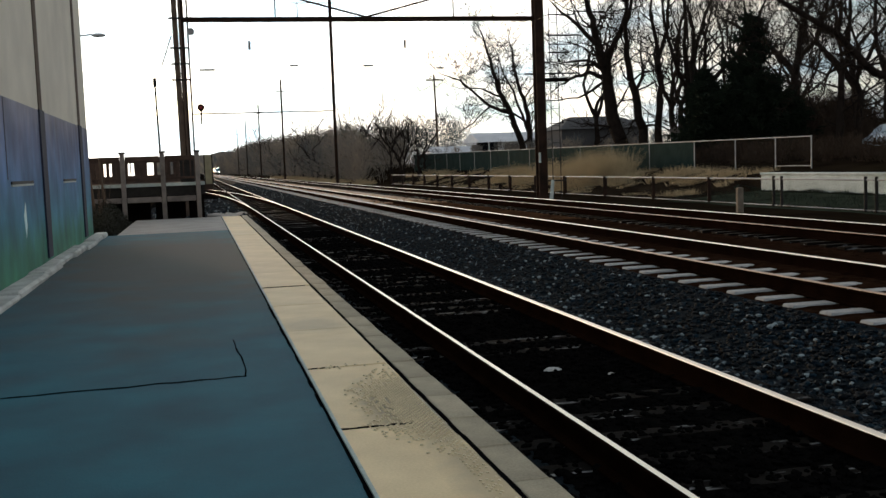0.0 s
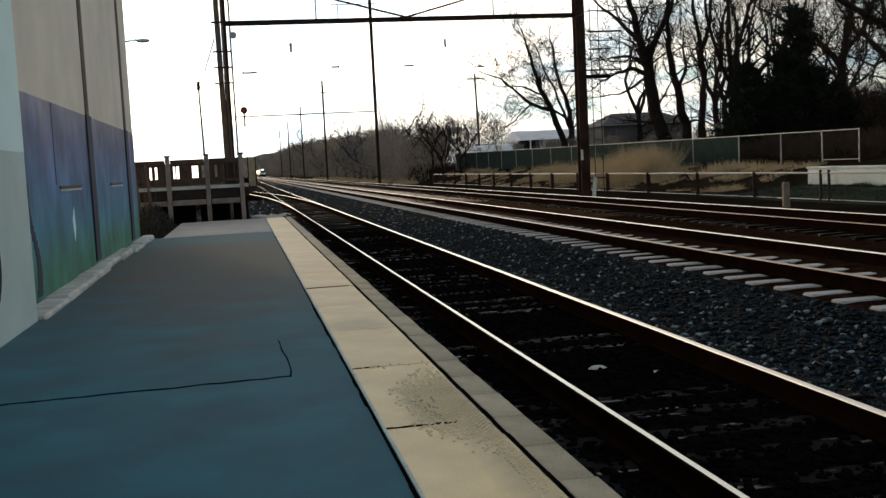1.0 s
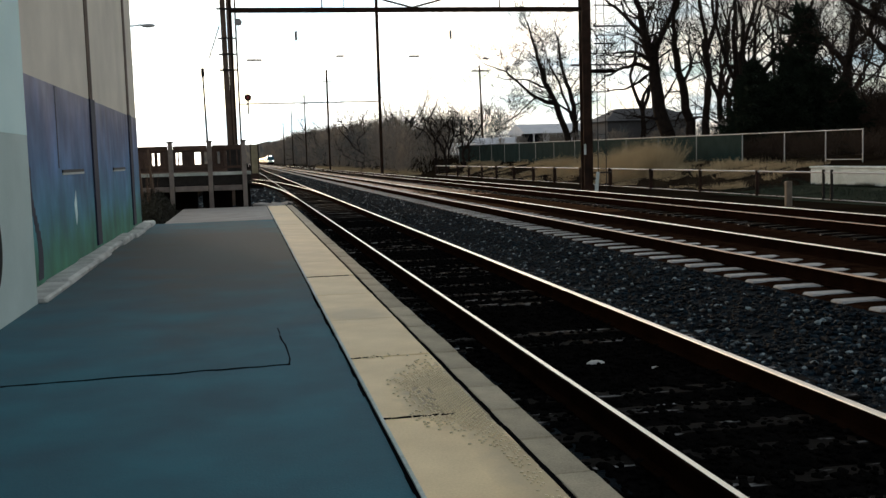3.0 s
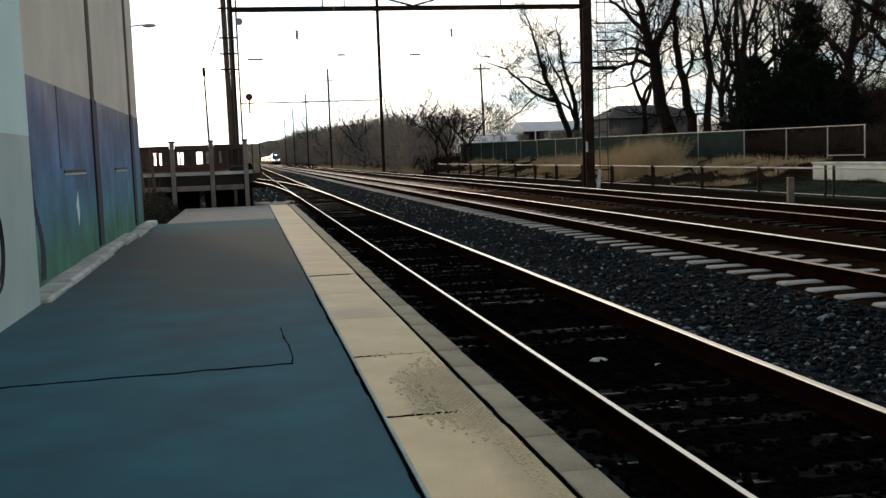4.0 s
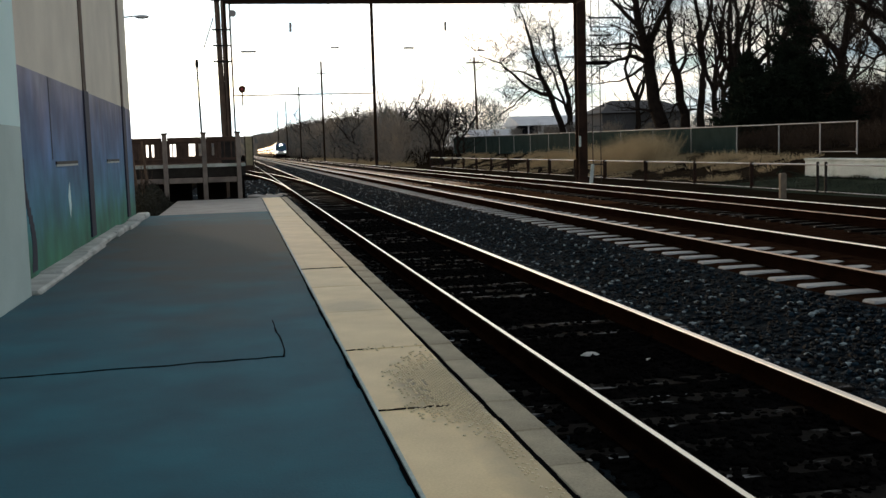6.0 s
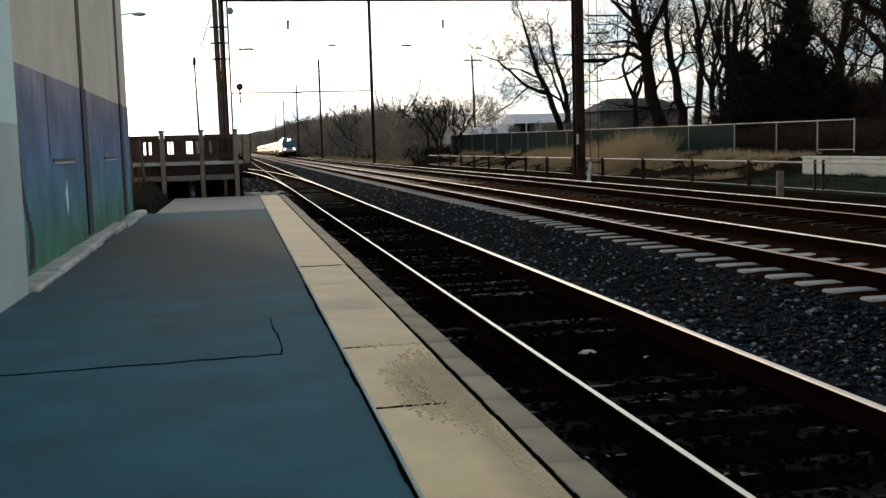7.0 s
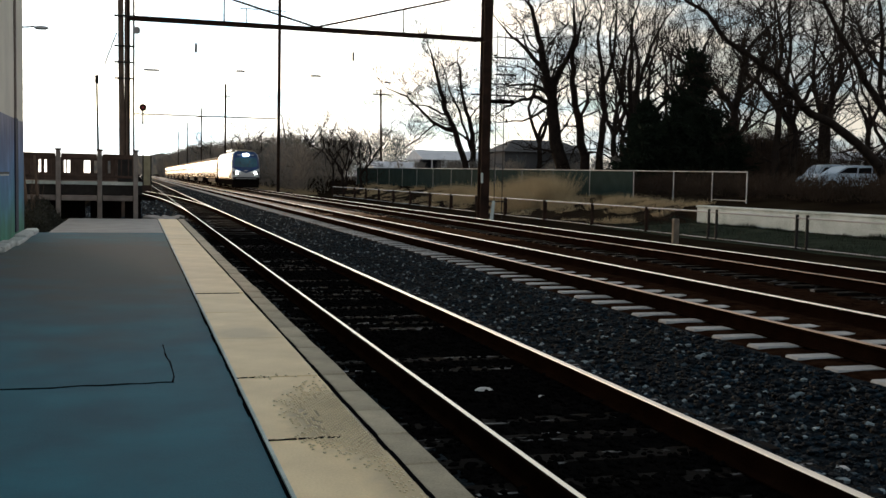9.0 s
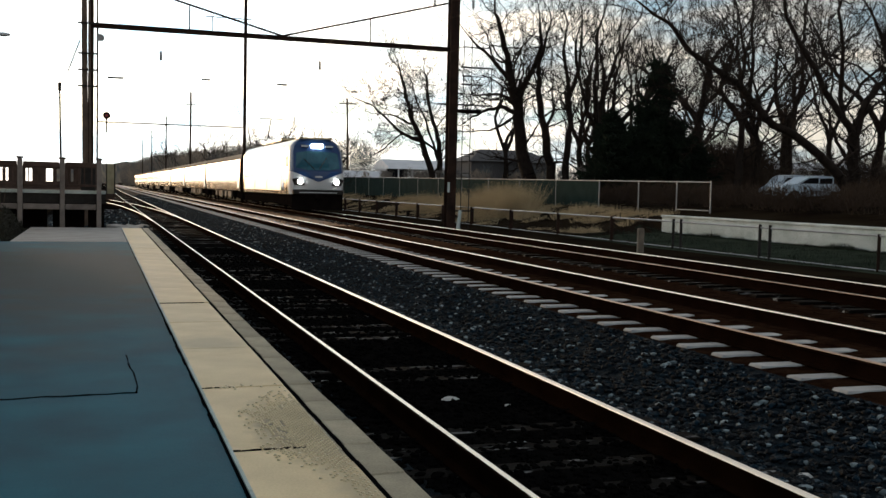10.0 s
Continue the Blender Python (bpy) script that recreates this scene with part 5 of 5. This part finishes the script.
# ---- far things on the right ----
def house():
    h = thing("house", "low pale house with a white roof behind the trees", "house", (39.2, 140, ground_z(42, 140) - 0.4))
    part("wall", Shape().box(0, 0, 0, 10.5, 9, 3.3), SIDING, h)
    s = Shape()
    s.add([(-0.5, -0.6, 3.25), (11.0, -0.6, 3.25), (11.0, 9.6, 3.25), (-0.5, 9.6, 3.25), (-0.5, 4.5, 4.7), (11.0, 4.5, 4.7)],
          [(0, 1, 5, 4), (2, 3, 4, 5), (3, 0, 4), (1, 2, 5), (3, 2, 1, 0)])
    part("roof", s, ROOF, h)
    # near-black block takes the place of the shade inside the carport
    part("carport", Shape().box(-0.7, -0.35, 0.2, 2.2, 0.4, 3.23), DARKOPEN, h, "dark carport opening")
    part("window", Shape().box(7.5, -0.04, 1.2, 8.6, 0.1, 2.3), DARKOPEN, h)
    part("carport_post", Shape().box(0.75, -0.6, 0.0, 0.9, -0.4, 3.24), SIDING, h)
    g = thing("house", "low dark shed with a pale roof beside the pale house", "house", (32.4, 141, ground_z(34, 140) - 0.6))
    part("wall", Shape().box(0, 0, 0, 6.4, 6, 2.6), DARKSIDING, g)
    part("roof", Shape().add([(-0.4, -0.4, 2.5), (6.8, -0.4, 2.5), (6.8, 6.4, 2.5), (-0.4, 6.4, 2.5), (-0.4, 3, 3.5), (6.8, 3, 3.5)], [(0, 1, 5, 4), (2, 3, 4, 5), (3, 0, 4), (1, 2, 5), (3, 2, 1, 0)]), ROOF, g)
    b = thing("house", "grey gabled house beyond the bare trees", "house", (63.6, 100, ground_z(64, 100) - 0.2))
    part("wall", Shape().box(0, 0, 0, 12, 8, 3.0), DARKSIDING, b)
    part("roof", Shape().add([(-0.4, -0.4, 2.9), (12.4, -0.4, 2.9), (12.4, 8.4, 2.9), (-0.4, 8.4, 2.9), (6, -0.4, 5.0), (6, 8.4, 5.0)], [(0, 3, 5, 4), (1, 4, 5, 2), (0, 4, 1), (2, 5, 3), (3, 2, 1, 0)]), ROOF, b, "pale gabled roof")
    d = thing("house", "dark house with a low grey roof behind the bare trees", "house", (54.6, 125, ground_z(54, 125) - 0.2))
    part("wall", Shape().box(-9.0, 0, 0, 3, 8, 3.8), DARKSIDING, d)
    part("roof", Shape().add([(-9.4, -0.4, 3.7), (3.4, -0.4, 3.7), (3.4, 8.4, 3.7), (-9.4, 8.4, 3.7), (-6.4, 4, 5.4), (0.4, 4, 5.4)], [(0, 1, 5, 4), (2, 3, 4, 5), (3, 0, 4), (1, 2, 5), (3, 2, 1, 0)]), DARKSIDING, d, "low grey hipped roof")


def white_house():
    h = thing("house", "long low white house far behind the parked car", "house", (84, 110, ground_z(84, 110) - 0.2))
    part("wall", Shape().box(0, 0, 0, 14, 8, 3.1), SIDING, h)
    part("roof", Shape().add([(-0.4, -0.5, 3.05), (14.4, -0.5, 3.05), (14.4, 8.5, 3.05), (-0.4, 8.5, 3.05), (-0.4, 4, 4.4), (14.4, 4, 4.4)], [(0, 1, 5, 4), (2, 3, 4, 5), (3, 0, 4), (1, 2, 5), (3, 2, 1, 0)]), ROOF, h)
    for x in (2.0, 6.2, 10.6):
        w = part("window", Shape().box(x, -0.05, 1.1, x + 1.3, 0.1, 2.3), GLASS, h)
        part("window_frame", Shape().box(x - 0.1, -0.07, 1.0, x + 1.4, -0.052, 1.09), ROOF, w)


white_house()


def utility_pole():
    u = thing("utility_pole", "distant wooden utility pole with a crossarm", "utility pole", (34.5, 147, ground_z(34.5, 147) - 0.2))
    part("shaft", Shape().tube((0, 0, 0), (-0.3, 0, 13.6), 0.2, 0.13, n=8), POLEWOOD, u)
    part("crossarm", Shape().box(-1.5, -0.06, 12.7, 1.1, 0.06, 12.9), POLEWOOD, u)


def car():
    c = thing("parked_car", "pale blue-white parked car under the trees", "car", (40.4, 51.5, 1.28), turn=-8)
    body = Shape()
    prof = [(-2.25, 0.35), (-2.32, 0.70), (-2.15, 0.92), (-1.25, 1.04), (-0.55, 1.46), (0.2, 1.54), (1.6, 1.50), (2.2, 1.08), (2.3, 0.6), (2.25, 0.35)]
    body.loft([[(x, yy, z) for x, z in prof] for yy in (-0.85, 0.85)])
    part("body", body, CARWHITE, c)
    for xa, xb, xc, xd in ((-1.05, -0.5, 0.1, 0.1), (0.18, 0.18, 1.0, 1.0), (1.08, 1.08, 1.5, 1.9)):
        part("window", Shape().loft([[(x, yy, z) for x, z in ((xa, 1.06), (xb, 1.38), (xc, 1.42), (xd, 1.08))] for yy in (-0.86, 0.86)]), DARKOPEN, c, "dark side window")
    for yy in (-0.6, 0.6):
        part("headlight", Shape().cbox(-2.34, yy - 0.16, 0.68, -2.2, yy + 0.16, 0.82, 0.03), GALV, c)
    for x in (-1.4, 1.4):
        for yy in (-0.8, 0.8):
            w = part("wheel", Shape().tube((x, yy - 0.1, 0.33), (x, yy + 0.1, 0.33), 0.33, n=14), TYRE, c)
            part("rim", Shape().tube((x, yy - 0.11, 0.33), (x, yy + 0.11, 0.33), 0.18, n=10), GALV, w)


def van():
    c = thing("parked_van", "pale parked van behind the wagon under the trees", "van", (46.0, 60.0, 1.20), turn=-8)
    prof = [(-2.3, 0.35), (-2.35, 0.9), (-1.9, 1.1), (-1.3, 1.75), (-0.9, 1.86), (2.2, 1.86), (2.35, 1.6), (2.35, 0.35)]
    part("body", Shape().loft([[(x, yy, z) for x, z in prof] for yy in (-0.9, 0.9)]), CARWHITE, c)
    part("window", Shape().loft([[(x, yy, z) for x, z in ((-1.6, 1.15), (-1.2, 1.65), (1.9, 1.65), (1.9, 1.15))] for yy in (-0.91, 0.91)]), DARKOPEN, c, "dark window band")
    for x in (-1.4, 1.45):
        for yy in (-0.82, 0.82):
            part("wheel", Shape().tube((x, yy - 0.1, 0.34), (x, yy + 0.1, 0.34), 0.34, n=14), TYRE, c)


van()
house()
utility_pole()
car()


def rubble():
    rnd = random.Random(6)
    for k in range(14):
        x, y = rnd.uniform(0.35, 1.9), rnd.uniform(36.5, 47)
        s = Shape().cbox(-0.2, -0.25, -0.08, 0.2, 0.25, 0.08, 0.03)
        m = pose(x, y, -0.42, rnd.uniform(-12, 12), rnd.uniform(-12, 12), rnd.uniform(0, 90))
        s.v = [tuple(m @ (Vector(v) * (0.6 + 0.5 * (k % 3)))) for v in s.v]
        solid("concrete_lump", s, CONCRETE, "broken lump of pale concrete past the platform", "rubble", "broken concrete")


rubble()

# ---- litter ----
for x, y, z, s in ((2.88, 8.3, -0.312, 0.09), (4.5, 5.65, -0.37, 0.09), (2.3, 8.9, -0.34, 0.05), (3.3, 8.0, -0.335, 0.06), (5.0, 16, -0.28, 0.07), (3.9, 12.2, -0.335, 0.05)):
    sh = Shape()
    r = random.Random(int(x * 100))
    ring = [(math.cos(k) * s * r.uniform(0.5, 1.1), math.sin(k) * s * r.uniform(0.4, 0.8)) for k in (0, 0.9, 1.9, 2.9, 3.8, 5.2)]
    sh.loft([[(x + a, y + b, z) for a, b in ring], [(x + a * 0.6, y + b * 0.6, z + 0.022) for a, b in ring]])
    solid("litter", sh, PAPER, "scrap of pale litter between the rails", "litter", "litter")


# ---- the train ----
def body_ring(y, w, z0, z1, shoulder=0.35, crown=0.28, inset=0.0):
    """Cross-section of a rail vehicle: tumblehome sides, rounded shoulders and roof."""
    w -= inset
    half = [(w * 0.96, z0), (w, z0 + 0.5), (w, z1 - crown - shoulder), (w * 0.93, z1 - crown - shoulder * 0.35), (w * 0.74, z1 - crown * 0.55), (w * 0.4, z1 - crown * 0.12)]
    pts = [(-x, y, z) for x, z in half] + [(0, y, z1)] + [(x, y, z) for x, z in reversed(half)]
    return pts


def bogie(y, parent):
    b = part("bogie", Shape().cbox(-1.1, y - 1.6, 0.35, 1.1, y + 1.6, 0.85, 0.06), UNDER, parent)
    for dy in (-1.25, 1.25):
        for x in (-0.78, 0.78):
            part("wheel", Shape().tube((x - 0.06, y + dy, 0.5), (x + 0.06, y + dy, 0.5), 0.5, n=18), UNDER, b)


def locomotive():
    e = thing("locomotive", "silver electric locomotive with a navy blue front and lit headlights", "locomotive")
    z0, z1 = 0.95, 4.12
    s = Shape()
    s.loft([body_ring(1.25, 1.44, z0, z1 - 0.10), body_ring(1.8, 1.49, z0, z1), body_ring(19.5, 1.49, z0, z1), body_ring(20.3, 1.40, z0, z1 - 0.25)])
    part("body", s, SILVER, e, "brushed silver body", smooth=True)

    def row(z, y, w):
        return [(-w, 1.27, z), (-w, y + 0.40, z), (-w * 0.90, y + 0.12, z), (-w * 0.5, y + 0.02, z), (0, y, z), (w * 0.5, y + 0.02, z), (w * 0.90, y + 0.12, z), (w, y + 0.40, z), (w, 1.27, z)]

    def sheet(rows):
        s, n = Shape(), len(rows[0])
        s.add([p for q in rows for p in q], [(j * n + i, j * n + i + 1, (j + 1) * n + i + 1, (j + 1) * n + i) for j in range(len(rows) - 1) for i in range(n - 1)])
        s.f += [tuple(range(n - 1, -1, -1)), tuple(range((len(rows) - 1) * n, len(rows) * n))]
        s.mi += [0, 0]
        return s
    part("nose", sheet([row(0.98, 0.16, 1.38), row(1.3, 0.02, 1.46), row(1.75, 0.0, 1.48), row(2.2, 0.08, 1.48)]), PALEGREY, e, "pale grey nose", smooth=True)
    part("cab_front", sheet([row(2.203, 0.08, 1.48), row(2.7, 0.24, 1.475), row(3.3, 0.46, 1.44), row(3.62, 0.60, 1.36), row(3.88, 0.74, 1.15), row(4.0, 0.86, 0.92)]), NAVY, e, "navy blue cab front", smooth=True)
    part("roof_brow", Shape().cbox(-0.95, 0.80, 4.003, 0.95, 1.9, 4.10, 0.03), SILVER, e, "silver roof edge")
    v = Shape()  # blue wedge that reaches down into the nose
    v.add([(-1.42, 0.20, 2.21), (-0.74, 0.04, 2.21), (0, -0.01, 2.21), (0.74, 0.04, 2.21), (1.42, 0.20, 2.21), (0, -0.06, 1.66)], [(0, 5, 1), (1, 5, 2), (2, 5, 3), (3, 5, 4)])
    v.add([(x, y + 0.05, z) for x, y, z in v.v[:6]], [(1, 5, 0), (2, 5, 1), (3, 5, 2), (4, 5, 3)])
    v.v = [(x, y - 0.03, z) for x, y, z in v.v]
    part("nose_wedge", v, NAVY, e, "navy blue wedge")
    g = Shape()
    ws = lambda z: 0.08 + (z - 2.2) * 0.345
    q = [(-1.22, 2.42), (-0.6, 2.30), (0.6, 2.30), (1.22, 2.42), (1.16, 3.24), (0.6, 3.34), (-0.6, 3.34), (-1.16, 3.24)]
    dy = lambda x: -0.03 + (0.11 if abs(x) > 1 else 0.0)
    g.add([(x, ws(z) + dy(x), z) for x, z in q] + [(x, ws(z) + dy(x) + 0.06, z) for x, z in q], [(0, 1, 6, 7), (1, 2, 5, 6), (2, 3, 4, 5)] + [(i, 8 + i, 8 + (i + 1) % 8, (i + 1) % 8) for i in range(8)])
    w = part("windscreen", g, GLASS, e, "dark windscreen coloured as if reflecting teal")
    part("wiper", Shape().tube((0.05, ws(2.35) - 0.06, 2.35), (0.5, ws(3.0) - 0.06, 3.0), 0.02, n=5), INK, w)
    part("wiper", Shape().tube((-0.2, ws(2.35) - 0.06, 2.35), (-0.75, ws(2.9) - 0.06, 2.9), 0.02, n=5), INK, w)
    for sx in (-1, 1):
        pod = Shape()
        o = [(0.72, 1.46), (1.30, 1.46), (1.42, 1.80), (1.20, 1.86), (0.86, 1.72)]
        pod.loft([[(sx * x, -0.03 + (0.10 if x > 1.25 else 0.0), z) for x, z in o], [(sx * x, 0.3, z) for x, z in o]])
        h = part("headlight_pod", pod, DARKSTEEL, e, "dark slanted headlight pod")
        part("headlight", Shape().tube((sx * 1.0, -0.07, 1.66), (sx * 1.0, 0.1, 1.66), 0.15, n=14), LAMP, h, "lit white headlight")
        part("marker_lamp", Shape().box(sx * 0.66 - 0.2, 0.44, 3.56, sx * 0.66 + 0.2, 0.8, 3.66), PALEGREY, e)
    part("top_headlight", Shape().cbox(-0.34, 0.42, 3.50, 0.34, 0.80, 3.76, 0.06), LAMP, e, "lit roof headlight")
    part("number_bar", Shape().box(-0.20, -0.10, 1.90, 0.20, -0.05, 1.98), PALEGREY, e)
    part("buffer_beam", Shape().cbox(-1.40, -0.05, 0.98, 1.40, 0.35, 1.24, 0.04), DARKSTEEL, e)
    part("beam_stripe", Shape().box(-1.05, -0.07, 1.06, 1.05, -0.052, 1.10), PALEGREY, e)
    pl = Shape()
    pl.loft([[(-1.42, 0.25, 0.12), (0, -0.1, 0.12), (1.42, 0.25, 0.12), (1.42, 0.6, 0.12), (-1.42, 0.6, 0.12)], [(-1.42, 0.2, 0.98), (0, 0.05, 0.98), (1.42, 0.2, 0.98), (1.42, 0.6, 0.98), (-1.42, 0.6, 0.98)]])
    part("pilot", pl, UNDER, e, "dark snow pilot")
    part("coupler", Shape().cbox(-0.15, -0.42, 0.72, 0.15, 0.1, 1.0, 0.04), UNDER, e)
    # brown panels stand in for ground mirrored in the silver side
    for ya in (3.3, 8.5, 13.7):
        part("side_panel", Shape().cbox(-1.508, ya, 1.15, -1.492, ya + 5.0, 2.0, 0.004), REFLECTBROWN, e, "silver lower side panel coloured as a brown reflection")
    part("side_seam", Shape().box(-1.506, 3.2, 2.03, -1.49, 18.9, 2.07), DARKSTEEL, e)
    part("end_frame", Shape().cbox(-1.47, 20.0, 0.98, 1.47, 20.75, 3.75, 0.05), UNDER, e, "dark end frame")
    part("cab_door", Shape().box(-1.503, 2.5, 1.2, -1.49, 3.1, 3.3), GLASS, e)
    part("side_window", Shape().box(-1.507, 1.5, 2.45, -1.49, 2.1, 3.1), GLASS, e)
    part("underframe", Shape().box(-1.35, 0.9, 0.35, 1.35, 19.6, 0.95), UNDER, e)
    part("roof_gear", Shape().cbox(-0.9, 7, 4.121, 0.9, 15, 4.35, 0.08), SILVER, e)
    p = part("pantograph", Shape().tube((-0.4, 16.5, 4.1), (0, 17.9, 5.0), 0.04, n=6).tube((0.4, 16.5, 4.1), (0, 17.9, 5.0), 0.04, n=6).tube((0, 17.9, 5.0), (0, 16.6, 6.02), 0.035, n=6), DARKSTEEL, e)
    part("collector_bar", Shape().box(-0.8, 16.5, 6.02, 0.8, 16.7, 6.07), DARKSTEEL, p)
    bogie(4.4, e)
    bogie(15.9, e)
    return e


def coach():
    e = thing("passenger_coach", "silver stainless passenger coach with a dark window band", "railway coach", group="coaches of the train")
    L, z0, z1 = 25.9, 1.0, 3.86
    s = Shape()
    s.loft([body_ring(0.5, 1.50, z0, z1), body_ring(L - 0.5, 1.50, z0, z1)])
    part("body", s, SILVER, e, "ribbed stainless body", smooth=True)
    part("gangway", Shape().box(-0.75, 0.0, 1.1, 0.75, L, 3.5), UNDER, e)
    for y in (0.30, L - 0.49):
        part("end_frame", Shape().cbox(-1.47, y, 1.0, 1.47, y + 0.19, 3.15, 0.04), UNDER, e, "dark end frame")
    roof = [(-1.46, 3.32), (-1.40, 3.50), (-1.12, 3.74), (-0.6, 3.87), (0, 3.90), (0.6, 3.87), (1.12, 3.74), (1.40, 3.50), (1.46, 3.32)]
    part("roof", Shape().loft([[(x, y, z) for x, z in roof] for y in (0.45, L - 0.45)]), MARKER, e, "dusty brown roof", smooth=True)
    for k in range(11):
        part("window", Shape().box(-1.507, 2.6 + k * 1.95, 2.1, -1.495, 3.95 + k * 1.95, 2.75), GLASS, e)
    part("door", Shape().box(-1.508, 0.9, 1.2, -1.495, 1.75, 3.2), PALEGREY, e)
    part("underframe", Shape().box(-1.2, 6, 0.45, 1.2, L - 6, 1.0), UNDER, e)
    # paler than the underframe: gold sunlight put into the boxes' colour
    for ya, yb in ((7.0, 9.2), (10.4, 11.6), (13.2, 16.0), (17.4, 18.6)):
        part("equipment_box", Shape().cbox(-1.32, ya, 0.42, -1.202, yb, 0.93, 0.03), MARKER, e, "underfloor equipment box coloured as sunlit")
    bogie(3.3, e)
    bogie(L - 3.3, e)
    return e


engine = locomotive()
first = coach()
coaches = [first] + [copy_thing(first, pose(0, 0, 0)) for _ in range(8)]
TRAIN_X, RAIL_TOP = 11.36, 0.10
NOSE_AT_END, SPEED = 55.4, 56.5


# ---- pieces of the tracks, last ----
def ties():
    concrete = Shape()
    concrete.cbox(-1.3, -0.13, -0.2, 1.3, 0.13, 0.0, 0.02)
    concrete.v = [(x, y * (0.82 if z > -0.05 else 1), z - (0.02 if abs(x) < 0.3 else 0)) for x, y, z in concrete.v]
    cme = concrete.mesh("tie", TIE)
    wood = Shape()
    wood.cbox(-1.3, -0.115, -0.18, 1.3, 0.115, 0.0, 0.012)
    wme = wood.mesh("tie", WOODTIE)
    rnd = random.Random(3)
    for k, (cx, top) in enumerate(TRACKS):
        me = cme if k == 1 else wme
        step = 0.606 if k == 1 else 0.53
        far = Shape()
        n = 0
        y = (2.06 if k == 1 else 1.9) - step * 5
        src = concrete if k == 1 else wood
        while y < 300:
            z = top - 0.172 + (0.0 if k == 1 else -0.010) + rnd.uniform(-0.006, 0.006) * (1 if k == 1 else 2)
            if n < 150:
                ob = new("tie", me)
                ob.parent = track_obs[k]
                ob.matrix_basis = pose(cx + rnd.uniform(-0.02, 0.02), y + rnd.uniform(-0.015, 0.015), z, 0, 0, rnd.uniform(-0.6, 0.6))
            else:
                far.add([(px + cx, py + y, pz + z) for px, py, pz in src.v], src.f)
            n += 1
            y += step
        part("far_ties", far, TIE if k == 1 else WOODTIE, track_obs[k], kind="stuff")


ties()


def stones():
    """Loose ballast stones, thick between the first two tracks."""
    rs = np.random.RandomState(1)
    shapes = []
    for k in range(6):
        b = bmesh.new()
        bmesh.ops.create_icosphere(b, subdivisions=1, radius=1)
        b.verts.index_update()
        v = np.array([x.co[:] for x in b.verts]) * (0.75 + 0.5 * rs.rand(len(b.verts), 1)) * np.array([1, 0.8, 0.65])
        shapes.append((v, np.array([[x.index for x in f.verts] for f in b.faces])))
        b.free()
    def scatter(name, n, x0, x1, y0, y1, material, label, size=0.032, lift=0.0):
        V, F, o = [], [], 0
        for i in range(n):
            x, y = x0 + (x1 - x0) * rs.rand(), y0 + (y1 - y0) * rs.rand() ** 1.8
            v, f = shapes[i % 6]
            a = rs.rand() * 6.28
            c, s = math.cos(a), math.sin(a)
            w = v * size * (0.6 + 0.8 * rs.rand())
            w = np.stack([w[:, 0] * c - w[:, 1] * s, w[:, 0] * s + w[:, 1] * c, w[:, 2]], 1) + np.array([x, y, ground_z(x, y) + lift + 0.012 * rs.rand()])
            V.append(w)
            F.append(f + o)
            o += len(w)
        me = bpy.data.meshes.new(name)
        me.from_pydata(np.concatenate(V), [], np.concatenate(F))
        me.materials.append(material)
        tagged(new(name, me), label, "ballast", kind="stuff")
    scatter("ballast_stones", 40000, 3.95, 5.76, 2.5, 150, STONE, "loose grey ballast stones between the tracks")
    scatter("ballast_stones", 12000, 5.9, 13.8, 42, 260, SUNSTONE, "rusty main line ballast stones far off, tinted sunlit gold", 0.055, -0.02)
    scatter("ballast_stones", 5000, -2.6, 1.9, 35.5, 75, STONE, "grey stones under and beside the boarding deck", 0.07)
    scatter("ballast_stones", 9000, 1.72, 4.0, 2.5, 30, BLACKBALLAST, "dark oily ballast stones between the rails")
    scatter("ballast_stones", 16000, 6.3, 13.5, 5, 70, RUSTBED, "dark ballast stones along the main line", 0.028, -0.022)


stones()


def motions():
    """The train runs towards the camera at an even speed."""
    ahead = 0.0
    for ob, ln in [(engine, 21.0)] + [(c, 26.1) for c in coaches]:
        walk(ob, [(t, pose(TRAIN_X, NOSE_AT_END + SPEED * (10.0 - t) + ahead, RAIL_TOP)) for t in (0.0, 2.5, 5.0, 7.5, 10.0)])
        ahead += ln


motions()
